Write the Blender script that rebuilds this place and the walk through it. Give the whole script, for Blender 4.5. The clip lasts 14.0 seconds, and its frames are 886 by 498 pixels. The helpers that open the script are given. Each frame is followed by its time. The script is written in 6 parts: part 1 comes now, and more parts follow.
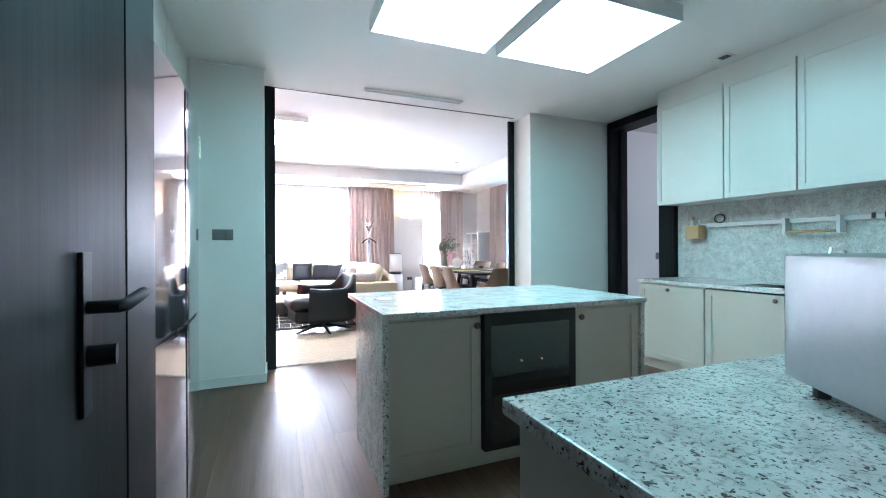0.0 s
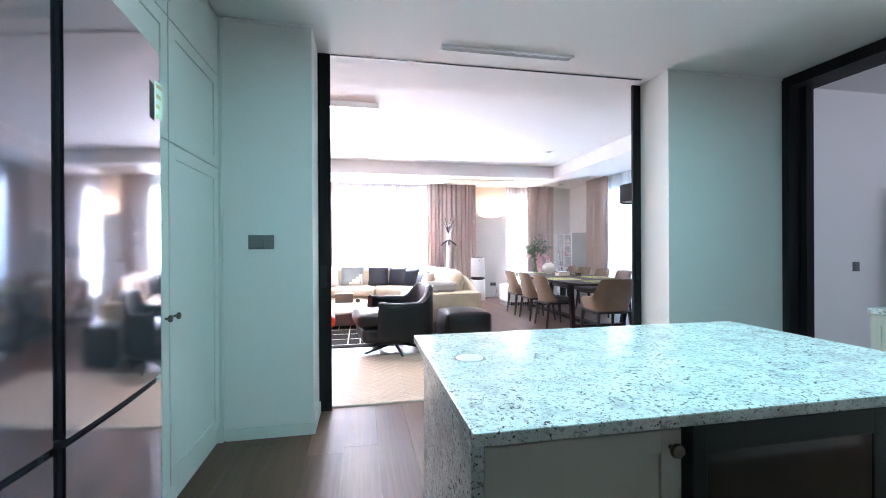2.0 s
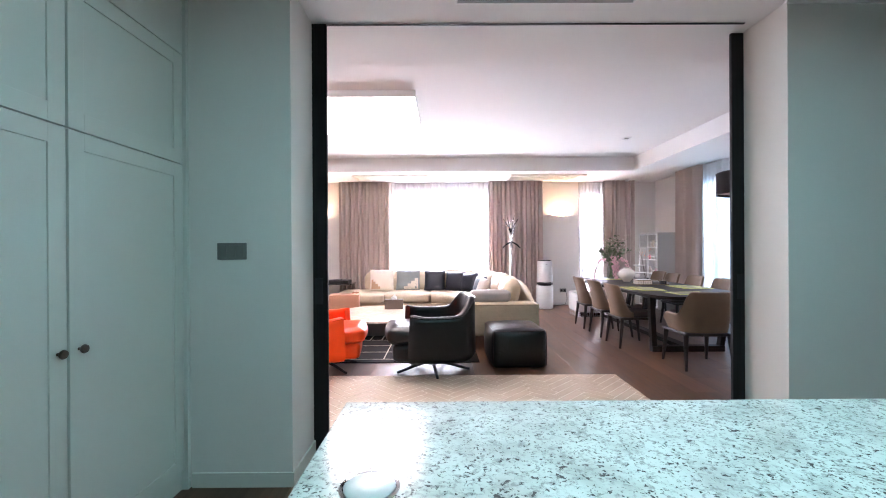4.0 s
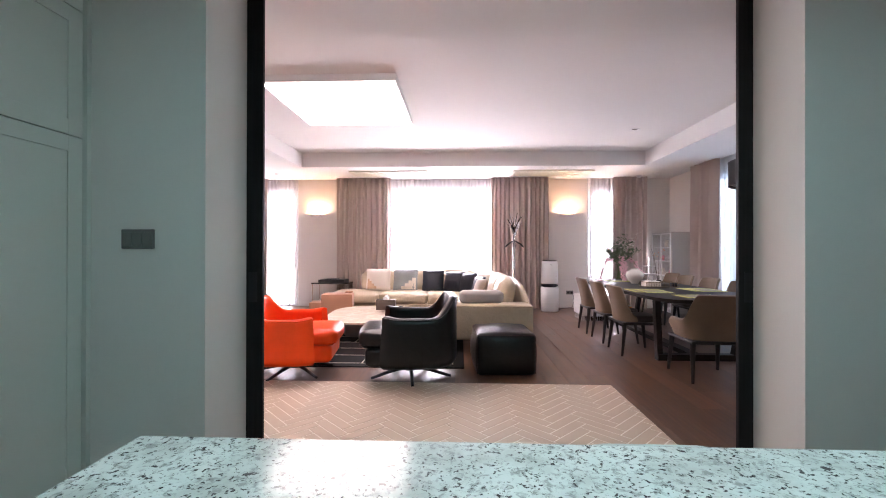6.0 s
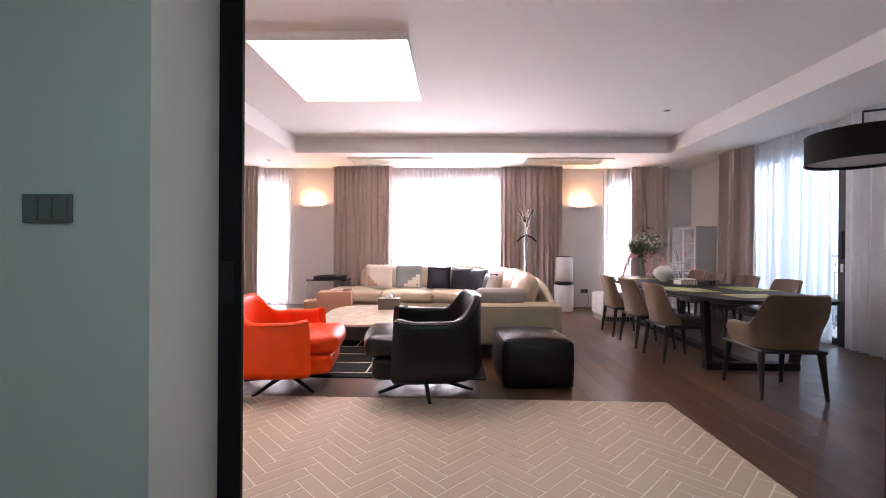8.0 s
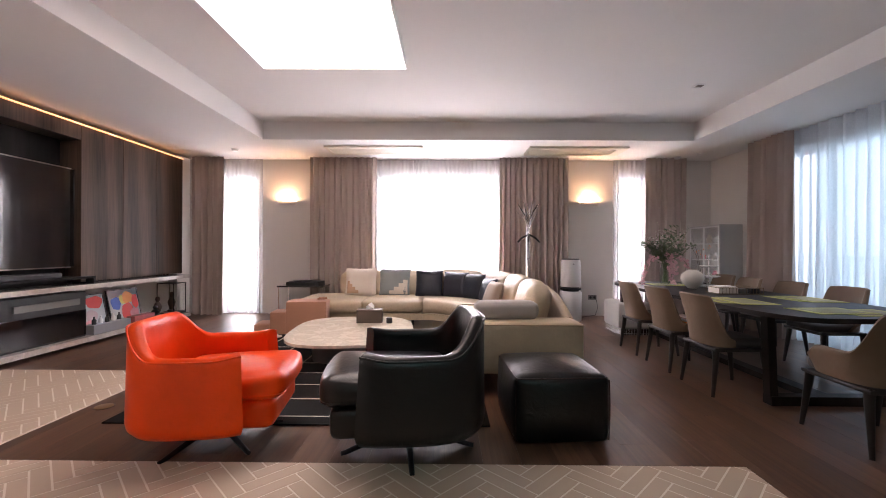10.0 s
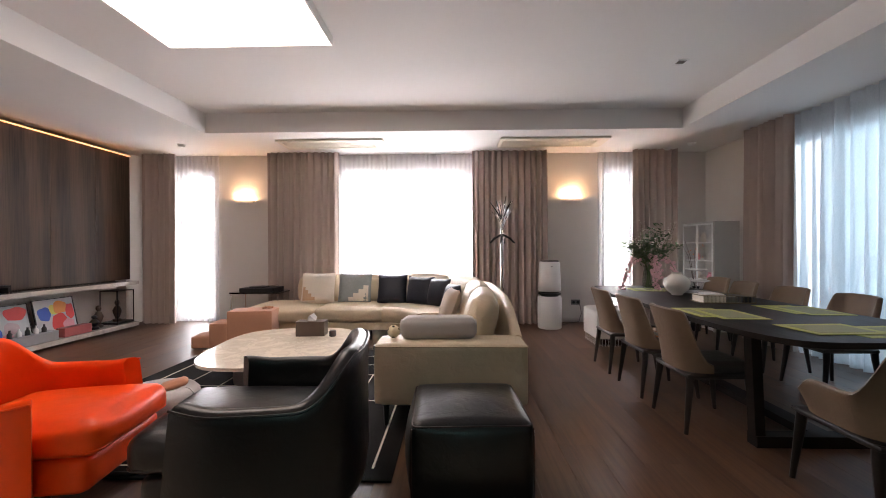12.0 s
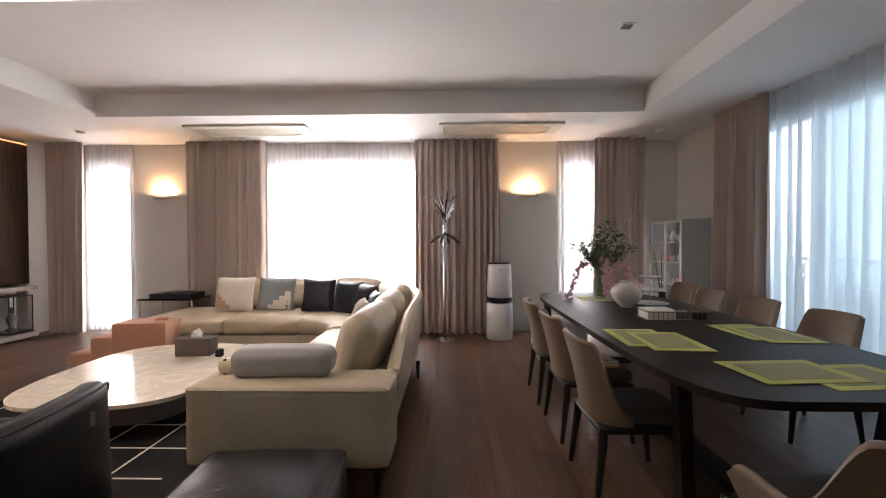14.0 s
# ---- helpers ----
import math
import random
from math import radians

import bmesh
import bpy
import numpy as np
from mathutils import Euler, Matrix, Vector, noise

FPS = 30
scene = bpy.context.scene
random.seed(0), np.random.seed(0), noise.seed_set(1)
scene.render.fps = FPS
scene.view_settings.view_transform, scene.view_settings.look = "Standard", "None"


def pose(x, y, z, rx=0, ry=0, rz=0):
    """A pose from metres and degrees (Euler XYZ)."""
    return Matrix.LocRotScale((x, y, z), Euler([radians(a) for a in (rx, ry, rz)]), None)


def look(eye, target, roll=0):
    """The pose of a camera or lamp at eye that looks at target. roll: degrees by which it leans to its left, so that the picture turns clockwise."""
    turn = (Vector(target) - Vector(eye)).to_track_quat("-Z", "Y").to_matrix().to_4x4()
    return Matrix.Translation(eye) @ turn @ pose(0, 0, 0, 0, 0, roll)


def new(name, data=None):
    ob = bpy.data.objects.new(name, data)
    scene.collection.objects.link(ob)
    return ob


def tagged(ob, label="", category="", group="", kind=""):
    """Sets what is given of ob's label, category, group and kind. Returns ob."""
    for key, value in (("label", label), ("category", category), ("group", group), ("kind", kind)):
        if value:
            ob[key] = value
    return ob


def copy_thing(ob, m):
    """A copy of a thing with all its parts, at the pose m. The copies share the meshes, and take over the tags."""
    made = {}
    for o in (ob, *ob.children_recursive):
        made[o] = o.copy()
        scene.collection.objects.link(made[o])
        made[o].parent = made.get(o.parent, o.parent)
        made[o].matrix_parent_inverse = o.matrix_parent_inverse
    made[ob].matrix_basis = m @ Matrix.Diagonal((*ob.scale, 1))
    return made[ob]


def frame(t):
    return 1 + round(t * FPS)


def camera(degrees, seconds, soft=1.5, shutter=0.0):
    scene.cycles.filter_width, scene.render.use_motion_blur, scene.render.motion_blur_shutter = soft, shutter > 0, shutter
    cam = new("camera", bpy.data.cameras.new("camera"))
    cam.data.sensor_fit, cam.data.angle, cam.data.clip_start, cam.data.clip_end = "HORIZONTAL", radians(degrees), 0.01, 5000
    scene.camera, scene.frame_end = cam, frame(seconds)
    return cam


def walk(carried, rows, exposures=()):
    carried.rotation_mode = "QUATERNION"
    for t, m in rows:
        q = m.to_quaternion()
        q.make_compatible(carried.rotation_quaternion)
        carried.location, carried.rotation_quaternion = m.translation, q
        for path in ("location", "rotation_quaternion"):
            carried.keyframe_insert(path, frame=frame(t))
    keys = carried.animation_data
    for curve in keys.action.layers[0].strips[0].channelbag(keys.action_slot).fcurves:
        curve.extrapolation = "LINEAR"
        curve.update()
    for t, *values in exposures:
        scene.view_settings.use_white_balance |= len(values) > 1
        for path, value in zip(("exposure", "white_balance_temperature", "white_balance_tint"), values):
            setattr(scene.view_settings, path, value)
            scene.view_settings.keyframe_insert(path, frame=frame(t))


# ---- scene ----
cam = camera(93.7, 14.0, 1.0)
PATH = [
    (0, (0.635, 0.885, 1.17), (1.385, 2.74, 1.167), -0.3),
    (0.5, (0.717, 1.15, 1.196), (1.346, 3.049, 1.19), -0.3),
    (1, (0.766, 1.398, 1.215), (1.268, 3.334, 1.207), -0.2),
    (1.5, (0.807, 1.696, 1.23), (1.229, 3.651, 1.224), -0.1),
    (2, (0.875, 1.945, 1.248), (1.258, 3.908, 1.245), -0.3),
    (2.5, (0.98, 2.154, 1.258), (1.267, 4.134, 1.254), -0.3),
    (3, (1.062, 2.364, 1.286), (1.22, 4.358, 1.285), -0.3),
    (3.2, (1.119, 2.424, 1.293), (1.238, 4.421, 1.291), -0.4),
    (5.3, (1.7, 2.784, 1.308), (1.634, 4.783, 1.306), 0.1),
    (5.5, (1.725, 2.831, 1.308), (1.659, 4.83, 1.308), -0.0),
    (6, (1.752, 2.949, 1.245), (1.672, 4.948, 1.251), 0.1),
    (6.5, (1.729, 3.078, 1.22), (1.633, 5.076, 1.218), 0.3),
    (7, (1.663, 3.208, 1.165), (1.568, 5.206, 1.165), 0.2),
    (7.5, (1.601, 3.362, 1.161), (1.532, 5.361, 1.158), 0.2),
    (8, (1.502, 3.592, 1.18), (1.449, 5.591, 1.176), 0.4),
    (8.2, (1.476, 3.684, 1.197), (1.426, 5.683, 1.187), 0.5),
    (10.3, (1.515, 4.662, 1.185), (1.508, 6.662, 1.19), 0.1),
    (10.5, (1.542, 4.736, 1.173), (1.54, 6.736, 1.18), -0.0),
    (11, (1.687, 4.895, 1.184), (1.668, 6.895, 1.187), -0.1),
    (11.5, (1.898, 5.023, 1.22), (1.864, 7.023, 1.22), -0.3),
    (12, (2.136, 5.138, 1.242), (2.082, 7.138, 1.236), -0.2),
    (12.5, (2.338, 5.323, 1.25), (2.276, 7.322, 1.238), -0.3),
    (13, (2.595, 5.488, 1.267), (2.535, 7.487, 1.251), -0.4),
    (13.5, (2.797, 5.653, 1.297), (2.749, 7.653, 1.276), -0.3),
    (14, (2.957, 5.876, 1.318), (2.913, 7.876, 1.287), -0.2),
]
EXPOSURES = [(0.0, 1.6, 5250, 9), (0.5, 1.4, 5270, 10), (1.5, 1.38, 5280, 12), (2.5, 1.36, 5420, 13), (3.0, 1.2, 5500, 13), (5.5, 0.5, 6100, 24), (8.0, 0.14, 6280, 24), (10.5, -0.42, 6350, 17), (14.0, -0.54, 6450, 11)]
walk(cam, [(t, look(eye, target, roll)) for t, eye, target, roll in PATH], EXPOSURES)

# ---- world and large lights ----
world = bpy.data.worlds.new("overcast")
scene.world = world
world.use_nodes = True
wn = world.node_tree
sky = wn.nodes.new("ShaderNodeTexSky")
sky.sky_type, sky.sun_disc = "NISHITA", False
sky.sun_elevation, sky.sun_rotation = radians(45), radians(20)
wn.links.new(sky.outputs[0], wn.nodes["Background"].inputs[0])
wn.nodes["Background"].inputs[1].default_value = 0.12
sun = new("sun", bpy.data.lights.new("sun", "SUN"))
sun.data.energy, sun.data.angle, sun.data.color = 0.8, radians(12), (1, 0.95, 0.88)
sun.matrix_world = look((4, 30, 25), (2, 8, 0))


def area_light(name, m, w, h, power, color):
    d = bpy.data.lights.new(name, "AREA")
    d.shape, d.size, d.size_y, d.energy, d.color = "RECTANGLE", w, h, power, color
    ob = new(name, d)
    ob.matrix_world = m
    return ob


DAY = (1.0, 0.95, 0.96)
area_light("window_daylight", look((1.35, 12.42, 1.55), (1.35, 8, 1.55)), 2.5, 2.2, 290, DAY)
area_light("window_daylight", look((-2.16, 12.42, 1.3), (-2.16, 8, 1.3)), 0.75, 2.6, 95, DAY)
area_light("window_daylight", look((4.93, 12.42, 1.3), (4.93, 8, 1.3)), 0.62, 2.6, 75, DAY)
area_light("balcony_daylight", look((6.62, 9.75, 1.35), (3, 9.75, 1.35)), 1.9, 2.4, 11, (0.62, 0.85, 1.0))
# added fill with no visible source, brightens the back room behind the doorway
area_light("back_room_daylight", look((5.6, 1.2, 2.2), (6.0, 5.0, 1.2)), 1.2, 1.2, 16, (0.95, 0.92, 1.0))

# ---- materials ----


class Nodes:
    """A material's node tree, with short ways to add and join nodes."""

    def __init__(self, name):
        self.m = bpy.data.materials.new(name)
        self.m.use_nodes = True
        self.t = self.m.node_tree
        self.b = self.t.nodes["Principled BSDF"]
        self.out = self.t.nodes["Material Output"]

    def n(self, kind, **kw):
        node = self.t.nodes.new(kind)
        for k, v in kw.items():
            node.inputs[k.replace("_", " ")].default_value = v
        return node

    def l(self, a, b):
        self.t.links.new(a, b)

    def place(self, scale=(1, 1, 1), by_object=False):
        """World position, scaled, shifted by the object's random number if asked."""
        g = self.n("ShaderNodeNewGeometry")
        m = self.n("ShaderNodeMapping")
        m.inputs["Scale"].default_value = scale
        self.l(g.outputs["Position"], m.inputs["Vector"])
        if by_object:
            o = self.n("ShaderNodeObjectInfo")
            v = self.n("ShaderNodeVectorMath")
            v.operation = "SCALE"
            v.inputs[0].default_value = (37.0, 91.0, 53.0)
            self.l(o.outputs["Random"], v.inputs["Scale"])
            self.l(v.outputs[0], m.inputs["Location"])
        return m.outputs[0]

    def local(self, scale=(1, 1, 1)):
        g = self.n("ShaderNodeTexCoord")
        m = self.n("ShaderNodeMapping")
        m.inputs["Scale"].default_value = scale
        self.l(g.outputs["Object"], m.inputs["Vector"])
        return m.outputs[0]

    def noise(self, vec, scale, detail=4, rough=0.55, dist=0.0):
        x = self.n("ShaderNodeTexNoise", Scale=scale, Detail=detail, Roughness=rough, Distortion=dist)
        self.l(vec, x.inputs["Vector"])
        return x.outputs["Fac"]

    def ramp(self, fac, *stops):
        r = self.n("ShaderNodeValToRGB")
        e = r.color_ramp.elements
        while len(e) < len(stops):
            e.new(0.5)
        for el, (p, c) in zip(e, stops):
            el.position, el.color = p, (*c, 1)
        self.l(fac, r.inputs[0])
        return r.outputs[0]

    def mix(self, fac, a, b, how="MIX"):
        m = self.n("ShaderNodeMix")
        m.data_type, m.blend_type = "RGBA", how
        for sock, v in ((m.inputs[0], fac), (m.inputs[6], a), (m.inputs[7], b)):
            if isinstance(v, tuple):
                sock.default_value = (*v, 1)
            elif isinstance(v, (int, float)):
                sock.default_value = v
            else:
                self.l(v, sock)
        return m.outputs[2]

    def bump(self, height, strength, distance=0.01):
        b = self.n("ShaderNodeBump", Strength=strength, Distance=distance)
        self.l(height, b.inputs["Height"])
        self.l(b.outputs[0], self.b.inputs["Normal"])

    def span(self, fac, lo, hi):
        r = self.n("ShaderNodeMapRange")
        r.inputs["To Min"].default_value, r.inputs["To Max"].default_value = lo, hi
        self.l(fac, r.inputs["Value"])
        return r.outputs[0]


def scaled(c, k):
    return tuple(min(1.0, v * k) for v in c)


def plain(name, color, rough=0.5, metal=0.0, var=0.06, grain=60.0, bump=0.05, big=1.2, dist=0.002, coat=0.0, by_object=False):
    """A surface with slow and fine variation of tone, gloss and relief."""
    q = Nodes(name)
    p = q.place((1, 1, 1), by_object)
    a, f = q.noise(p, big, 3), q.noise(p, grain, 5)
    c = q.ramp(a, (0.3, scaled(color, 1 - var)), (0.7, scaled(color, 1 + var)))
    c = q.mix(0.5, c, q.ramp(f, (0.3, scaled(color, 1 - var)), (0.7, scaled(color, 1 + var))))
    q.l(c, q.b.inputs["Base Color"])
    q.l(q.span(q.noise(p, big * 5, 4), max(0.02, rough - 0.06), min(1, rough + 0.06)), q.b.inputs["Roughness"])
    q.b.inputs["Metallic"].default_value = metal
    q.b.inputs["Coat Weight"].default_value = coat
    q.b.inputs["Coat Roughness"].default_value = 0.08
    if bump:
        q.bump(f, bump, dist)
    return q.m


def glow(name, color, strength):
    q = Nodes(name)
    q.b.inputs["Base Color"].default_value = (0.8, 0.8, 0.8, 1)
    q.b.inputs["Emission Color"].default_value = (*color, 1)
    q.b.inputs["Emission Strength"].default_value = strength
    return q.m


def wood(name, dark, light, along, rough=0.45, tone=0.0, fine=1.0, bump=0.25, spec=0.5, streak=0.16, figure=0.45):
    """Open-grained wood; along is the axis of the grain."""
    q = Nodes(name)
    sc = [9.0 * fine] * 3
    sc["xyz".index(along)] = 0.7 * fine
    p = q.place(tuple(sc), True)
    sc2 = [70.0 * fine] * 3
    sc2["xyz".index(along)] = 2.5 * fine
    p2 = q.place(tuple(sc2), True)
    a, b = q.noise(p, 1.0, 5, 0.6, 1.6), q.noise(p2, 1.0, 4, 0.6)
    w = q.n("ShaderNodeTexWave", Scale=0.16, Distortion=7.0, Detail=3.0)
    w.bands_direction = "DIAGONAL"
    w.inputs["Detail Scale"].default_value = 0.8
    q.l(p, w.inputs["Vector"])
    c = q.mix(figure, q.ramp(a, (0.28, dark), (0.72, light)), q.ramp(w.outputs["Fac"], (0.1, dark), (0.8, light)))
    c = q.mix(streak, c, q.ramp(b, (0.38, scaled(dark, 0.5)), (0.60, light)))
    if tone:
        o = q.n("ShaderNodeObjectInfo")
        c = q.mix(1.0, c, q.ramp(o.outputs["Random"], (0.0, (1 - tone,) * 3), (1.0, (1.0, 1.0, 1.0))), "MULTIPLY")
    q.l(c, q.b.inputs["Base Color"])
    q.l(q.span(b, rough - 0.08, rough + 0.1), q.b.inputs["Roughness"])
    q.b.inputs["Specular IOR Level"].default_value = spec
    q.bump(b, bump, 0.001)
    return q.m


def leather(name, color, rough=0.38, grain=260.0, var=0.12, crease=0.5, spec=0.4):
    q = Nodes(name)
    q.b.inputs["Specular IOR Level"].default_value = spec
    p = q.place()
    v = q.n("ShaderNodeTexVoronoi", Scale=grain)
    q.l(p, v.inputs["Vector"])
    a, w = q.noise(p, 3.0, 4), q.noise(p, 14.0, 4, 0.6, 0.8)
    c = q.ramp(a, (0.3, scaled(color, 1 - var)), (0.7, scaled(color, 1 + var)))
    q.l(c, q.b.inputs["Base Color"])
    q.l(q.span(w, rough - 0.05, rough + 0.12), q.b.inputs["Roughness"])
    b1 = q.n("ShaderNodeBump", Strength=crease, Distance=0.010)
    q.l(w, b1.inputs["Height"])
    b2 = q.n("ShaderNodeBump", Strength=0.12, Distance=0.0008)
    q.l(v.outputs["Distance"], b2.inputs["Height"])
    q.l(b1.outputs[0], b2.inputs["Normal"])
    q.l(b2.outputs[0], q.b.inputs["Normal"])
    return q.m


def granite(name, k=1.0):
    q = Nodes(name)
    p = q.place((k, k, k))
    big = q.noise(p, 9.0, 6, 0.6)
    c = q.ramp(big, (0.3, (0.50, 0.49, 0.46)), (0.55, (0.72, 0.72, 0.69)), (0.8, (0.80, 0.79, 0.76)))
    m = q.noise(p, 64.0, 5, 0.66, 0.5)
    c = q.mix(q.ramp(m, (0.51, (0, 0, 0)), (0.64, (1, 1, 1))), c, (0.36, 0.345, 0.33))
    s = q.noise(p, 120.0, 3, 0.55)
    c = q.mix(q.ramp(s, (0.60, (0, 0, 0)), (0.66, (1, 1, 1))), c, (0.06, 0.045, 0.045))
    t = q.noise(p, 62.0, 3, 0.55, 0.4)
    c = q.mix(q.ramp(t, (0.63, (0, 0, 0)), (0.67, (1, 1, 1))), c, (0.09, 0.075, 0.075))
    q.l(c, q.b.inputs["Base Color"])
    q.b.inputs["Roughness"].default_value = 0.16
    return q.m


def marble(name, tint=(0.82, 0.73, 0.61)):
    q = Nodes(name)
    p = q.place()
    a = q.noise(p, 3.0, 8, 0.62, 2.2)
    b = q.noise(p, 12.0, 6, 0.6, 1.0)
    c = q.ramp(a, (0.35, scaled(tint, 0.9)), (0.5, scaled(tint, 0.76)), (0.54, scaled(tint, 0.96)), (0.8, tint))
    c = q.mix(0.25, c, q.ramp(b, (0.35, scaled(tint, 0.75)), (0.65, tint)))
    q.l(c, q.b.inputs["Base Color"])
    q.b.inputs["Roughness"].default_value = 0.12
    return q.m


def fabric(name, color, weave=420.0, rough=0.9, var=0.1, thin=0.0, sheen=0.2):
    """Woven cloth; thin > 0 lets that share of the light through it."""
    q = Nodes(name)
    p = q.place()
    f, a = q.noise(p, weave, 2), q.noise(p, 2.0, 3)
    c = q.ramp(f, (0.3, scaled(color, 1 - var)), (0.7, scaled(color, 1 + var)))
    c = q.mix(0.3, c, q.ramp(a, (0.3, scaled(color, 1 - var)), (0.7, scaled(color, 1 + var))))
    q.l(c, q.b.inputs["Base Color"])
    q.b.inputs["Roughness"].default_value = rough
    q.b.inputs["Sheen Weight"].default_value = sheen
    q.bump(f, 0.15, 0.001)
    if thin:
        tr = q.n("ShaderNodeBsdfTranslucent")
        q.l(c, tr.inputs["Color"])
        mx = q.n("ShaderNodeMixShader", Fac=thin)
        q.l(q.b.outputs[0], mx.inputs[1])
        q.l(tr.outputs[0], mx.inputs[2])
        q.l(mx.outputs[0], q.out.inputs["Surface"])
    return q.m


def sheer_cloth(name, color, clear):
    q = Nodes(name)
    f = q.noise(q.place((260, 260, 40)), 1.0, 2)
    t = q.n("ShaderNodeBsdfTransparent")
    tr = q.n("ShaderNodeBsdfTranslucent")
    tr.inputs["Color"].default_value = (*color, 1)
    d = q.n("ShaderNodeBsdfDiffuse")
    d.inputs["Color"].default_value = (*color, 1)
    m1 = q.n("ShaderNodeMixShader", Fac=0.55)
    q.l(d.outputs[0], m1.inputs[1])
    q.l(tr.outputs[0], m1.inputs[2])
    m2 = q.n("ShaderNodeMixShader")
    q.l(q.span(f, clear - 0.12, clear + 0.12), m2.inputs[0])
    q.l(m1.outputs[0], m2.inputs[1])
    q.l(t.outputs[0], m2.inputs[2])
    q.l(m2.outputs[0], q.out.inputs["Surface"])
    return q.m


def clear_glass(name, color=(1, 1, 1), rough=0.0, tint=0.95, gloss=0.5):
    """Thin pane: mostly clear, with a gloss."""
    q = Nodes(name)
    t = q.n("ShaderNodeBsdfTransparent")
    t.inputs["Color"].default_value = (*scaled(color, tint), 1)
    g = q.n("ShaderNodeBsdfGlossy", Roughness=rough)
    lw = q.n("ShaderNodeLayerWeight", Blend=0.5)
    pw = q.n("ShaderNodeMath")
    pw.operation = "POWER"
    q.l(lw.outputs["Facing"], pw.inputs[0])
    pw.inputs[1].default_value = 5.0
    fr = q.n("ShaderNodeMath")
    fr.operation = "MULTIPLY_ADD"
    q.l(pw.outputs[0], fr.inputs[0])
    fr.inputs[1].default_value, fr.inputs[2].default_value = gloss, 0.03
    mx = q.n("ShaderNodeMixShader")
    q.l(fr.outputs[0], mx.inputs[0])
    q.l(t.outputs[0], mx.inputs[1])
    q.l(g.outputs[0], mx.inputs[2])
    q.l(mx.outputs[0], q.out.inputs["Surface"])
    return q.m


WALL = plain("wall_paint", (0.74, 0.71, 0.67), 0.75, var=0.025, grain=180, bump=0.12, dist=0.001)
CEIL = plain("ceiling_paint", (0.78, 0.76, 0.74), 0.85, var=0.02, grain=140, bump=0.08, dist=0.001)
CABINET = plain("cabinet_lacquer", (0.66, 0.66, 0.61), 0.36, var=0.02, grain=220, bump=0.03, dist=0.0006)
BASECAB = plain("base_cabinet_lacquer", (0.52, 0.48, 0.41), 0.4, var=0.025, grain=220, bump=0.03, dist=0.0006)
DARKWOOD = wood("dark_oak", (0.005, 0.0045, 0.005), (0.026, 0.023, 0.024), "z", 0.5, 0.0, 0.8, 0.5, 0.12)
PANELWOOD = wood("panel_oak", (0.022, 0.014, 0.010), (0.115, 0.075, 0.055), "z", 0.5, 0.12, 0.8, 0.3, 0.3, 0.3, 0.7)
FLOORWOOD = wood("oak_floorboard", (0.085, 0.040, 0.024), (0.185, 0.098, 0.058), "y", 0.36, 0.30, 0.8, 0.2, 0.32, 0.34)
TABLEWOOD = wood("dark_table_oak", (0.009, 0.0065, 0.0055), (0.028, 0.019, 0.015), "y", 0.5, 0.0, 1.0, 0.2, 0.2)
LEGWOOD = wood("dark_chair_wood", (0.009, 0.007, 0.006), (0.026, 0.019, 0.016), "z", 0.4)
JOINT = plain("floor_joint", (0.05, 0.03, 0.02), 0.8)
GRANITE = granite("speckled_granite")
SPLASH = granite("splashback_granite", 1.7)
MARBLE = marble("polished_marble", (0.86, 0.76, 0.62))
STONE = marble("ledge_stone", (0.62, 0.57, 0.52))
STEEL = plain("fridge_steel", (0.34, 0.325, 0.37), 0.05, 0.9, var=0.03, grain=300, bump=0.01, coat=0.5)
CHROME = plain("chrome", (0.82, 0.82, 0.84), 0.07, 1.0, var=0.02, bump=0.0)
BRONZE = plain("bronze_knob", (0.11, 0.085, 0.07), 0.35, 0.8)
BLACKMETAL = plain("black_metal", (0.018, 0.018, 0.02), 0.38, 0.5)
DULLBLACK = plain("dull_black", (0.006, 0.006, 0.007), 0.5)
DULLBLACK.node_tree.nodes["Principled BSDF"].inputs["Specular IOR Level"].default_value = 0.15
DOOROAK = wood("open_grained_door_oak", (0.002, 0.002, 0.0025), (0.05, 0.047, 0.049), "z", 0.52, 0.0, 0.6, 0.6, 0.05, 0.2, 0.75)
BLACKGLASS = plain("black_glass", (0.006, 0.006, 0.008), 0.05, 0.0, bump=0.0, coat=1.0)
BLACKPLASTIC = plain("black_plastic", (0.02, 0.02, 0.022), 0.45)
GREYPLASTIC = plain("grey_switch_plastic", (0.17, 0.165, 0.155), 0.4)
WHITEPLASTIC = plain("white_plastic", (0.80, 0.79, 0.78), 0.3, var=0.015)
CREAMPLASTIC = plain("cream_plastic", (0.74, 0.69, 0.58), 0.45, var=0.02)
ORANGE = leather("orange_leather", (0.84, 0.066, 0.003), 0.34, crease=0.18, spec=0.25)
BLACKLEATHER = leather("black_leather", (0.006, 0.0055, 0.0065), 0.30, crease=0.25, spec=0.42)
TAUPE = leather("taupe_leather", (0.20, 0.138, 0.092), 0.45, crease=0.25)
DARKSEAT = leather("dark_seat_leather", (0.055, 0.045, 0.04), 0.42, crease=0.25)
BEIGE = leather("beige_sofa_leather", (0.56, 0.455, 0.32), 0.42, crease=0.7, spec=0.4)
DRAPE = fabric("taupe_drape", (0.52, 0.43, 0.385), 90.0, 0.9, 0.05, 0.0, 0.1)
SHEER_BLUE = sheer_cloth("thin_white_sheer", (0.86, 0.89, 0.92), 0.18)
CABGLASS = clear_glass("cabinet_glass", (1, 1, 1), 0.0, 0.97, 0.25)
SATINGREY = plain("satin_cabinet_metal", (0.62, 0.60, 0.58), 0.4, 0.1, var=0.02)
